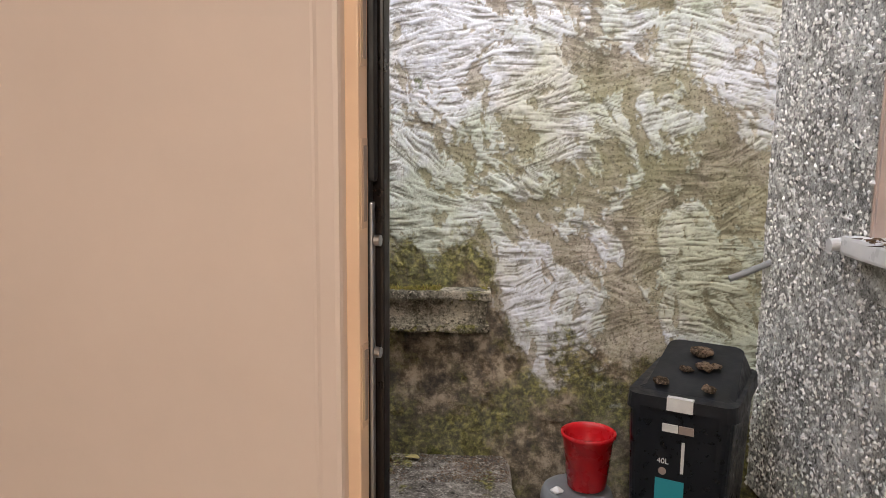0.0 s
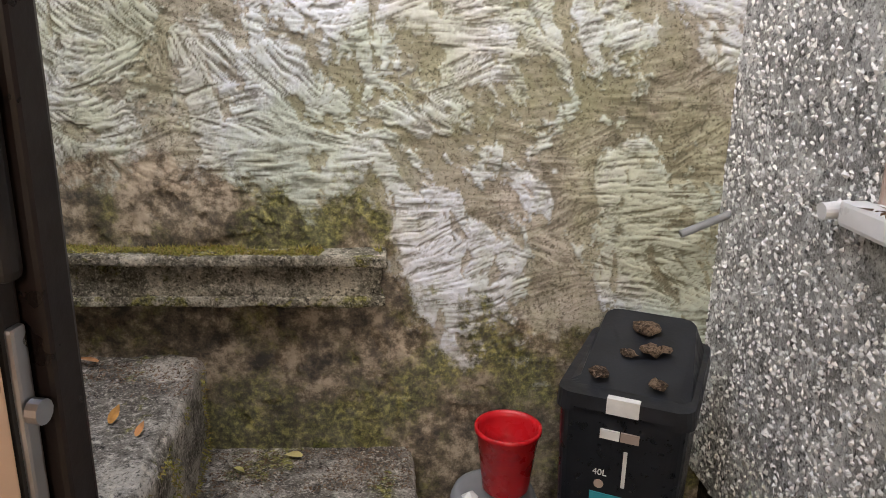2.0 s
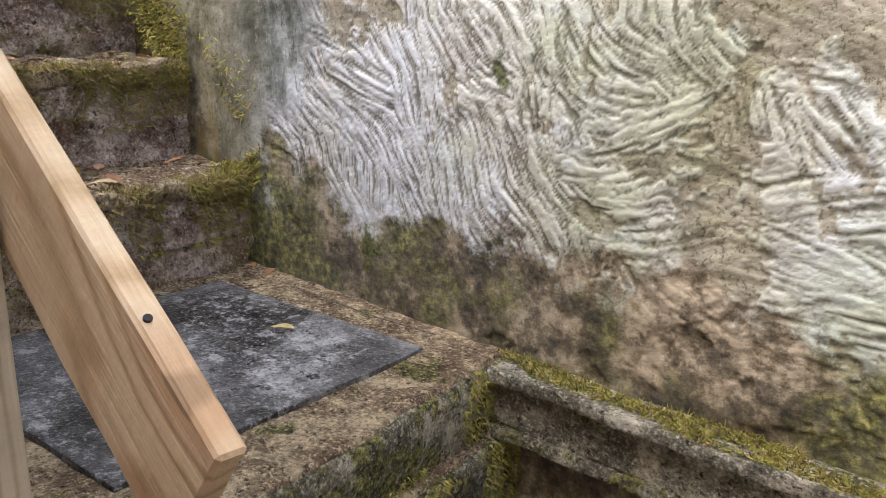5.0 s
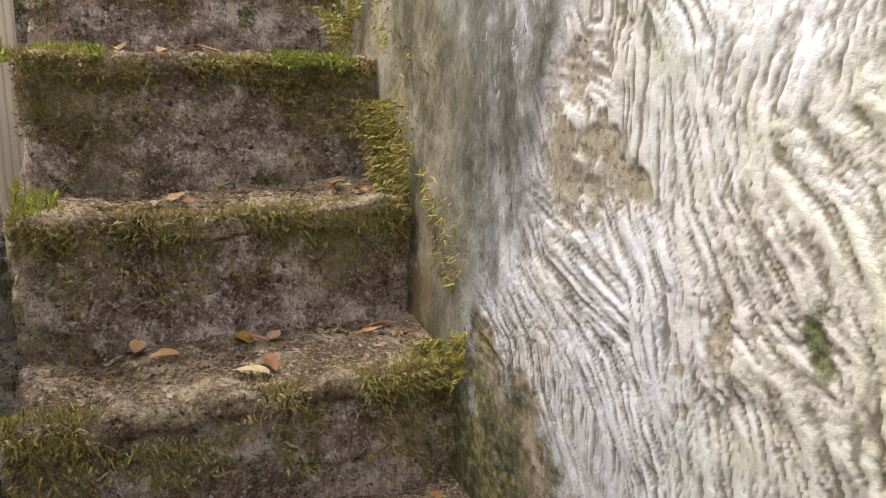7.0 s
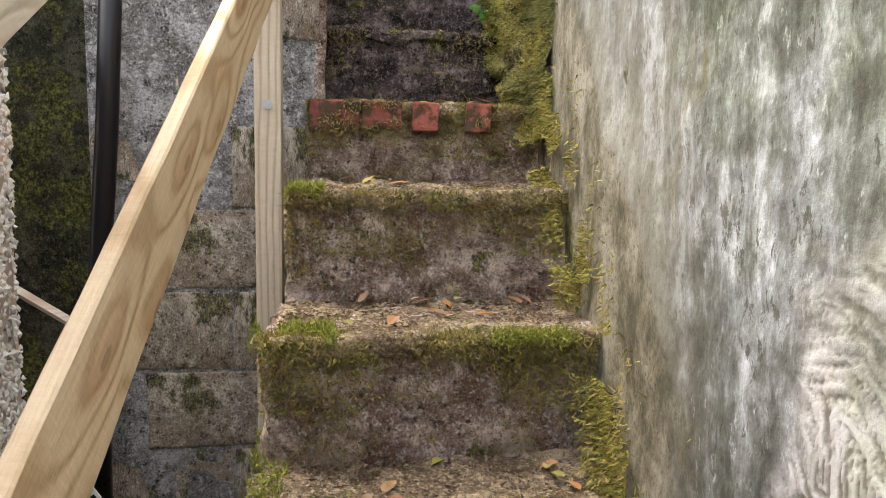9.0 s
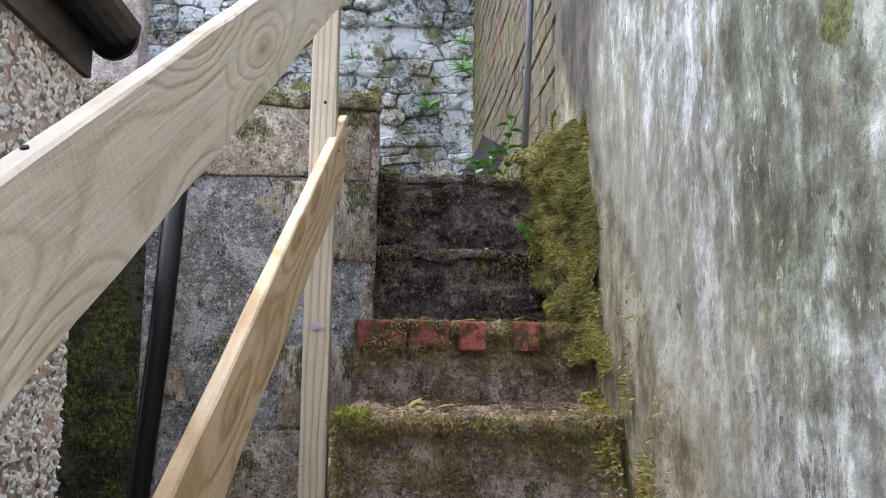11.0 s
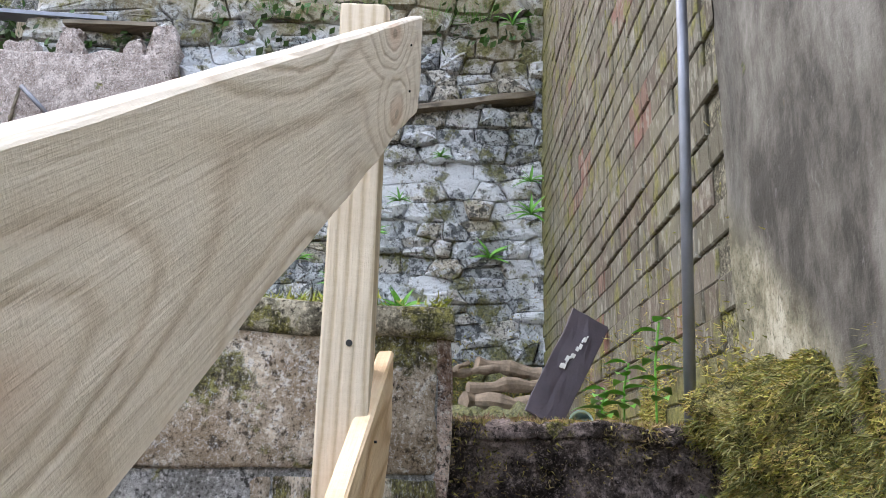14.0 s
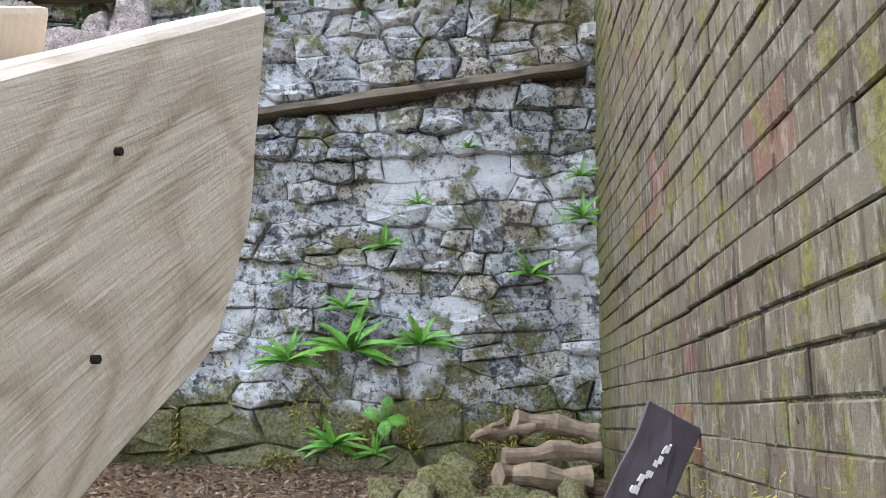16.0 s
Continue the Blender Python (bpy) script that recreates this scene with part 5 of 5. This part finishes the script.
verts, faces = [], []
for j in range(49):
    z = 1.74 + 0.70 * j / 48
    for i in range(49):
        x = -2.86 + 0.70 * i / 48
        verts.append((x, mound_y(x, z), z))
for j in range(48):
    for i in range(48):
        a = j * 49 + i
        faces.append((a, a + 1, a + 50, a + 49))
tagged(mesh_ob("moss_mound", verts, faces, MOSSBED, smooth=True), "moss-covered earth haunch beside the upper steps", "mound")
n = 60000
x, z = g.uniform(-2.86, -2.17, n), g.uniform(1.76, 2.43, n)
p = np.stack([x, np.array([mound_y(a, b) for a, b in zip(x, z)]), z], 1)
p = p[nz(x * 6, z * 6, x * 0) > -0.30]
blades("moss", p, np.tile((0.4, -1.0, 0.2), (len(p), 1)), 0.011, 0.0013, MOSS, "thick olive moss over the haunch", 151, 0.5, 0.5)

n = 26000
x, z = g.uniform(-2.86, -2.15, n), g.uniform(1.78, 2.44, n)
p = np.stack([x, np.array([mound_y(a, b) for a, b in zip(x, z)]), z], 1)
p = p[nz(x * 9, z * 9, x * 0 + 7) > 0.0]
blades("moss", p, np.tile((0.5, -1.0, 0.3), (len(p), 1)), 0.024, 0.0013, MOSSGRASS, "loose green strands in the thick moss", 163, 0.9, 0.5)
# moss creeping over the row of bricks
n = 3000
y = g.uniform(1.69, 2.2, n)
p = np.stack([np.full(n, -2.245), y, g.uniform(1.70, 1.812, n)], 1)
p = p[nz(y * 11, p[:, 2] * 14, y) > 0.12]
blades("moss", p, np.tile((1.0, 0, 0.1), (len(p), 1)), 0.012, 0.0017, MOSSBROWN, "moss creeping over the brick edging", 162, 0.5)
# terrace edge and foot of the brick wall
n = 9000
x = g.uniform(-3.3, -2.71, n)
p = np.stack([x, g.uniform(1.72, 2.22, n), np.interp(x, [-3.3, -2.86, -2.71], [2.265, 2.252, 2.252])], 1)
p = p[nz(p[:, 0] * 6, p[:, 1] * 6, p[:, 2]) > -0.2]
blades("moss", p, np.tile((0.1, 0, 1.0), (len(p), 1)), 0.013, 0.0018, MOSSBROWN, "short dry moss on the stair head", 152)
n = 9000
x = g.uniform(-4.6, -2.75, n)
h = g.exponential(0.06, n)
p = np.stack([x, np.array([wall_y(q) for q in x]) - 0.006, np.interp(x, [-4.6, -2.75], [2.36, 2.24]) + h], 1)
p = p[nz(x * 5, p[:, 2] * 5, x) > -0.05]
blades("moss", p, np.tile((0, -1.0, 0.2), (len(p), 1)), 0.016, 0.0018, MOSS, "moss at the foot of the brick wall", 153)
# moss on the lowest stones of the rubble wall
n = 9000
y, zz = g.uniform(0.5, 2.35, n), 2.36 + g.exponential(0.16, n)
p = np.stack([np.full(n, -5.495), y, zz], 1)
p = p[nz(y * 5, zz * 6, y * 0 + 2) > 0.05]
blades("moss", p, np.tile((1.0, 0, 0.1), (len(p), 1)), 0.034, 0.0045, MOSS, "olive moss over the lowest stones", 164, 0.4)
# moss on the ledge, landing kerb and wall foot
n = 7000
x = g.uniform(-0.62, 0.12, n)
p = np.stack([x, np.array([wall_y(q) for q in x]) - g.uniform(0.0, 0.06, n), np.full(n, 0.787)], 1)
p = p[nz(x * 8, p[:, 1] * 20, x) > 0.0]
blades("moss", p, np.tile((0, -0.6, 0.7), (len(p), 1)), 0.010, 0.0014, MOSS, "thin moss on the ledge", 154)
n = 9000
y = g.uniform(1.41, 2.1, n)
zz = g.uniform(0.54, 0.79, n)
p = np.stack([np.where(zz > 0.68, -0.598, -0.572), y, zz], 1)
p = p[nz(y * 9, zz * 9, y) > -0.05]
blades("moss", p, np.tile((1.0, 0, -0.1), (len(p), 1)), 0.009, 0.0014, MOSS, "dark moss on the landing edge", 155, 0.6)
n = 2500
p = np.stack([np.full(n, -0.262), g.uniform(1.43, 2.05, n), g.uniform(0.31, 0.53, n)], 1)
p = p[nz(p[:, 1] * 9, p[:, 2] * 9, p[:, 0]) > 0.0]
blades("moss", p, np.tile((1.0, 0, -0.1), (len(p), 1)), 0.009, 0.0014, MOSS, "moss on a low riser", 156, 0.6)
n = 2600
p = np.stack([g.uniform(-0.60, 0.18, n), g.uniform(1.9, 2.06, n), np.zeros(n)], 1)
p[:, 2] = np.where(p[:, 0] < -0.27, 0.535, 0.305)
blades("bark_crumbs", p, np.tile((0, 0, 0.15), (n, 1)), 0.008, 0.002, CRUMB, "fine litter at the wall foot", 157, -0.1, 1.0, 0.3)
n = 7000
p = np.stack([g.uniform(-5.5, -3.2, n), g.uniform(0.2, 2.25, n), np.zeros(n)], 1)
p[:, 2] = np.interp(p[:, 0], [-5.8, -5.2, -4.2, -2.76], [2.46, 2.40, 2.33, 2.21]) + 0.012
blades("bark_crumbs", p, np.tile((0, 0, 0.2), (n, 1)), 0.028, 0.006, CRUMB, "bark chips on the terrace", 158, -0.1, 1.0, 0.35)


def leaf_mesh(bm, foot, direction, up, length, width, curl=0.25, segs=6, wave=0.0):
    """One leaf blade, folded along its rib."""
    d, u = Vector(direction).normalized(), Vector(up).normalized()
    s = d.cross(u).normalized()
    u = s.cross(d)
    rows = []
    for i in range(segs + 1):
        t = i / segs
        w = width * math.sin(math.pi * min(1.0, 0.08 + t * 0.92) ** 0.8) * (1 + wave * (-1) ** i)
        c = Vector(foot) + d * length * t - u * length * curl * t * t
        rows.append((bm.verts.new(c - s * w / 2 + u * w * 0.18), bm.verts.new(c), bm.verts.new(c + s * w / 2 + u * w * 0.18)))
    for a, b in zip(rows, rows[1:]):
        bm.faces.new((a[0], a[1], b[1], b[0]))
        bm.faces.new((a[1], a[2], b[2], b[1]))
    return bm


FERN = by_object("fern_green", [(0.13, 0.36, 0.04), (0.20, 0.48, 0.07), (0.10, 0.27, 0.035), (0.17, 0.42, 0.08)], 0.45, bump=0.1)
IVY = by_island("ivy_green", [(0.035, 0.085, 0.018), (0.06, 0.14, 0.03), (0.10, 0.19, 0.05), (0.04, 0.07, 0.02)], 0.45, 60, 0.1)
r2 = random.Random(5)


def fern(y, z, size, count, x=-5.47):
    plant = thing("hart_tongue_fern", "bright green strap-leaved fern rooted in the stone wall", "fern", pose(x, y, z), "ferns in the wall")
    for i in range(count):
        a = radians(-170 + 160 * (i + 0.5) / count + r2.uniform(-15, 15))
        d = Vector((r2.uniform(0.35, 0.8), math.cos(a), -math.sin(a) * 0.8 - 0.1 + r2.uniform(-0.2, 0.2)))
        part("frond", leaf_mesh(bmesh.new(), (0, 0, 0), d, (0.7, 0, 0.7), size * r2.uniform(0.7, 1.15), size * 0.19, r2.uniform(0.3, 0.8), 8, 0.06), FERN, plant)


for y, z, s, c in ((1.277, 2.939, 0.19, 10), (1.585, 2.969, 0.15, 9), (1.007, 2.886, 0.14, 8), (1.222, 2.531, 0.13, 9), (1.01, 3.249, 0.08, 6), (1.409, 3.408, 0.09, 6), (1.784, 3.879, 0.06, 6),
                   (1.557, 3.607, 0.07, 6), (2.066, 3.288, 0.10, 7), (2.30, 3.55, 0.11, 6), (2.299, 3.748, 0.08, 5), (1.245, 3.12, 0.10, 6), (1.40, 2.50, 0.08, 5), (2.20, 4.75, 0.10, 6)):
    fern(y, z, s * 1.15, c + 5)


def feather_fern(at, n, size, tilt):
    plant = thing("feather_fern", "small green feathery fern", "fern", at)
    for i in range(n):
        a = 2 * math.pi * i / n + r2.uniform(-0.3, 0.3)
        bm = bmesh.new()
        for j in range(14):
            t = j / 13
            c = Vector((math.cos(a) * size * t * 0.7, math.sin(a) * size * t * 0.7, size * (0.9 * t - 0.75 * t * t) * tilt))
            ln = size * 0.22 * math.sin(math.pi * (0.15 + 0.85 * t))
            for sgn in (-1, 1):
                dd = Vector((-math.sin(a) * sgn + math.cos(a) * 0.4, math.cos(a) * sgn + math.sin(a) * 0.4, 0.1))
                leaf_mesh(bm, c, dd, (0, 0, 1), ln, ln * 0.35, 0.2, 2)
        part("frond", bm, FERN, plant)


feather_fern(pose(-2.68, 2.165, 2.09, 0, 80, 20), 4, 0.07, 1.0)
feather_fern(pose(-5.46, 1.437, 2.64, 0, 60, 0), 4, 0.16, 1.0)

# leafy weeds by the pole
for (x, y, z, h, c) in ((-2.78, 2.13, 2.25, 0.20, 9), (-2.86, 2.09, 2.26, 0.12, 8), (-2.80, 2.03, 2.25, 0.07, 8), (-2.46, 2.15, 2.00, 0.05, 6)):
    weed = thing("weed", "fresh green broad-leaved weed at the stair head", "weed", pose(x, y, z))
    part("stem", tube([(0, 0, -0.01), (0.01, 0.0, h * 0.6), (0.015, 0.01, h)], 0.0022, 6), FERN, weed)
    for i in range(c):
        t = 0.25 + 0.75 * i / (c - 1)
        a = i * 2.4
        part("leaf", leaf_mesh(bmesh.new(), (0.012 * t, 0.005 * t, h * t), (math.cos(a), math.sin(a), 0.35), (0, 0, 1), 0.065 * (1.15 - 0.5 * t), 0.032, 0.4), FERN, weed)

# ivy on the bank and grass on the wall head
bm_v, bm_f = [], []
for i in range(11000):
    y = r2.uniform(-2.4, 2.4)
    if (y > 0.45 and r2.random() < 0.6) or noise.noise(Vector((y * 2.2, 0, 4))) < -0.15 and r2.random() < 0.8:
        continue
    s = r2.random() ** 1.5
    base = 4.48 if y < 0.3 else 4.78
    c = Vector((-5.5 - 2.0 * s, y, base + 3.2 * s ** 0.8 + r2.uniform(0.0, 0.12)))
    if s < 0.12:
        c.x += 0.05
        c.z -= r2.uniform(0, 0.35)
    a = Vector((r2.gauss(0.5, 0.4), r2.gauss(0, 0.6), r2.gauss(0, 0.6))).normalized()
    b = a.orthogonal().normalized()
    q = r2.uniform(0.018, 0.035)
    e = a.cross(b)
    n = len(bm_v)
    bm_v += [tuple(c - b * q), tuple(c + e * q * 0.7), tuple(c + b * q * 1.2), tuple(c - e * q * 0.7)]
    bm_f += [(n, n + 1, n + 2, n + 3)]
scatter_mesh("ivy", bm_v, bm_f, IVY, "dark green ivy trailing over the bank", "ivy")
n = 2600
y = g.uniform(0.4, 2.4, n)
p = np.stack([g.uniform(-5.75, -5.48, n), y, 4.80 + g.uniform(-0.03, 0.03, n)], 1)
p = p[nz(y * 3, y * 0, y * 0) > -0.05]
blades("grass", p, np.tile((0.7, 0, 0.6), (len(p), 1)), 0.13, 0.0022, FERN, "green grass overhanging the wall head", 160, 0.5, 0.45)

# ---------- loose things ----------
LEAFMAT = by_object("dead_leaf", [(0.62, 0.42, 0.06), (0.55, 0.24, 0.07), (0.50, 0.30, 0.17), (0.42, 0.42, 0.08), (0.60, 0.44, 0.30), (0.30, 0.15, 0.08)], 0.6, bump=0.2)
LITTER = [(r2.uniform(STEPS[min(q + 1, 6)][0] + 0.03, STEPS[q][0] - 0.04) if q < 6 else -2.85, r2.uniform(1.76, 2.12), STEPS[q][1] + 0.012) for q in range(7) for _ in range(7)]
for i, (x, y, z) in enumerate(((-0.544, 2.055, 0.545), (-0.516, 2.021, 0.54), (-0.494, 2.044, 0.545), (-1.70, 1.747, 1.185), (-1.70, 1.81, 1.185), (-1.59, 2.09, 1.18), (-1.70, 1.96, 1.18), (-1.70, 1.68, 1.18),
                               (-1.90, 1.909, 1.40), (-1.90, 1.987, 1.40), (-1.90, 2.12, 1.40), (-1.43, 1.74, 0.985), (-1.36, 2.06, 0.985), (-1.40, 1.90, 0.985), (-1.216, 1.856, 0.80), (-1.176, 2.09, 0.80), (-0.914, 1.921, 0.80), (-1.126, 2.09, 0.80),
                               (-1.04, 1.669, 0.80), (-0.381, 1.813, 0.54), (-0.47, 1.735, 0.54), (-0.32, 1.766, 0.54), (-0.191, 1.979, 0.31), (-0.079, 2.03, 0.31), (-2.2, 1.88, 1.625), (-2.2, 1.78, 1.625), (-2.42, 2.1, 1.815), (-2.42, 1.85, 1.815), (-2.63, 1.95, 2.01), (-2.63, 1.82, 2.01), (-1.70, 1.86, 1.18), (-1.92, 1.80, 1.40), *LITTER)):
    a = r2.uniform(0, 360)
    lf = thing("fallen_leaf", ("yellow", "orange", "pale brown")[i % 3] + " fallen leaf lying on the concrete", "leaf", pose(x, y, z, r2.uniform(-12, 12), r2.uniform(-12, 12), a), "fallen leaves")
    part("blade", leaf_mesh(bmesh.new(), (-0.02, 0, 0.002), (1, 0, 0.1), (0, 0, 1), r2.uniform(0.03, 0.055), r2.uniform(0.013, 0.023), r2.uniform(-0.2, 0.3)), LEAFMAT, lf)

twig = thing("twig", "thin pale twig along the landing edge", "twig")
part("stick", tube([(-1.05, 2.085, 0.792), (-0.85, 2.06, 0.796), (-0.72, 2.07, 0.793)], 0.0013, 6), PLANK, twig)
LOG = plain("grey_bark", (0.26, 0.20, 0.145), 0.85, vary=0.5, scale=22, bump=0.8)
debris = thing("lid_debris", "clods of dry earth and leaf on the bin lid", "debris", pose(0.535, 1.675, 0.0, 0, 0, -29))
for (x, y, z, r) in ((0.0, 0.235, 0.665, 0.024), (0.02, 0.165, 0.650, 0.018), (0.045, 0.175, 0.652, 0.014), (-0.02, 0.15, 0.642, 0.014), (-0.06, 0.07, 0.63, 0.018), (0.05, 0.06, 0.63, 0.015)):
    bm = bmesh.new()
    bmesh.ops.create_icosphere(bm, subdivisions=2, radius=r)
    for v in bm.verts:
        v.co = Vector((x + v.co.x * 1.2, y + v.co.y, z + v.co.z * 0.5))
    part("clod", rough(bm, 0.007, 0.012, x, 0.6), BARK, debris)
n = 300
p = np.stack([g.uniform(0.80, 0.91, n), g.uniform(0.9, 1.50, n), np.full(n, 1.008)], 1)
p = p[nz(p[:, 0] * 14, p[:, 1] * 8, p[:, 2]) > -0.1]
blades("sill_litter", p, np.tile((0, 0, 0.25), (len(p), 1)), 0.025, 0.003, CRUMB, "dead leaves on the window sill", 161, -0.1, 1.0, 0.2)

slate = thing("slate_slab", "purple slate slab leaning against the brick wall", "slate", pose(-3.93, 2.10, 2.33, -27, 0, 3))
part("slab", rough(box(-0.010, 0.010, -0.068, 0.068, 0, 0.39, 0.003, 6), 0.006, 0.06), SLATE, slate)
for i in range(14):
    q, w = 0.18 + 0.15 * r2.random(), r2.uniform(0.002, 0.006)
    u = -0.02 + (q - 0.18) * 0.25 + r2.uniform(-0.006, 0.006)
    part("white_splash", rough(box(0.0115, 0.0175, u - w, u + w, q - w * 1.6, q + w * 1.6, 0.0008), 0.002, 0.006, i), PAPER, slate)
for (a, b, r) in (((-5.12, 1.97, 2.66), (-5.12, 2.29, 2.615), 0.036), ((-5.05, 1.83, 2.60), (-5.05, 2.05, 2.63), 0.02), ((-4.98, 1.92, 2.53), (-5.02, 2.28, 2.55), 0.034), ((-4.95, 1.90, 2.46), (-4.95, 2.25, 2.455), 0.042), ((-5.0, 1.80, 2.58), (-5.03, 1.93, 2.645), 0.012)):
    lg = thing("log", "weathered bark-covered log in a small pile", "log", group="log pile")
    a, b = Vector(a), Vector(b)
    pts = [a.lerp(b, t / 6) + noise.noise_vector(Vector((t * 0.9, r * 90, 0))) * 0.022 for t in range(7)]
    part("trunk", rough(tube(pts, [r * (1 + 0.2 * math.sin(t * 2.1 + r * 200)) for t in range(7)], 12), 0.008, 0.03, r * 50), LOG, lg)
for (x, y, z, s) in ((-4.9, 1.50, 2.40, 0.07), (-4.85, 1.72, 2.42, 0.09), (-4.8, 1.62, 2.40, 0.08), (-4.9, 1.95, 2.38, 0.08), (-4.85, 2.15, 2.38, 0.09), (-4.6, 1.85, 2.36, 0.07), (-4.7, 2.05, 2.36, 0.08), (-5.2, 1.75, 2.45, 0.09), (-3.9, 0.62, 2.42, 0.10)):
    st = thing("loose_stone", "loose mossy rubble stone on the terrace", "stone", pose(x, y, z, r2.uniform(0, 90), 20, r2.uniform(0, 180)), "loose stones")
    bm = bmesh.new()
    bmesh.ops.create_icosphere(bm, subdivisions=2, radius=s)
    for v in bm.verts:
        v.co = Vector((v.co.x * 1.3, v.co.y * 0.9, v.co.z * 0.6))
    part("rock", rough(bm, s * 0.3, s * 0.8, x * 7, 0.3), STONE, st)
cup = thing("plastic_cup", "pale blue plastic cup lying on the stair head", "cup", pose(-2.90, 2.02, 2.262, 90, 20, 70))
part("shell", lathe([(0.018, 0), (0.023, 0.05), (0.025, 0.052), (0.021, 0.05), (0.016, 0.004)], 20), CUP, cup)
batten = thing("timber_batten", "thin timber batten in the dark gap beside the house", "batten")
part("stick", tube([(-2.3, 0.95, 1.395), (-2.3, 1.16, 1.255)], 0.012, 4), RAIL_GREY, batten)
strip = thing("perforated_bead", "white perforated plaster bead leaning by the wall", "strip")
a, b = Vector((-1.75, 1.30, 1.15)), Vector((-1.75, 1.665, 0.575))
d = (b - a).normalized()
s = Vector((0, d.z, -d.y))
bm = bmesh.new()
cols = 34
grid = [[bm.verts.new(a + d * (0.68 * i / (cols * 2)) + s * w) for w in (0.0, 0.006, 0.016, 0.022, 0.032, 0.038)] for i in range(cols * 2 + 1)]
for i in range(cols * 2):
    for j in range(5):
        if i % 2 == 0 and j in (1, 3):
            continue
        bm.faces.new((grid[i][j], grid[i][j + 1], grid[i + 1][j + 1], grid[i + 1][j]))
bmesh.ops.recalc_face_normals(bm, faces=bm.faces)
bmesh.ops.solidify(bm, geom=bm.faces[:], thickness=0.003)
part("mesh_strip", bm, UPVC, strip)
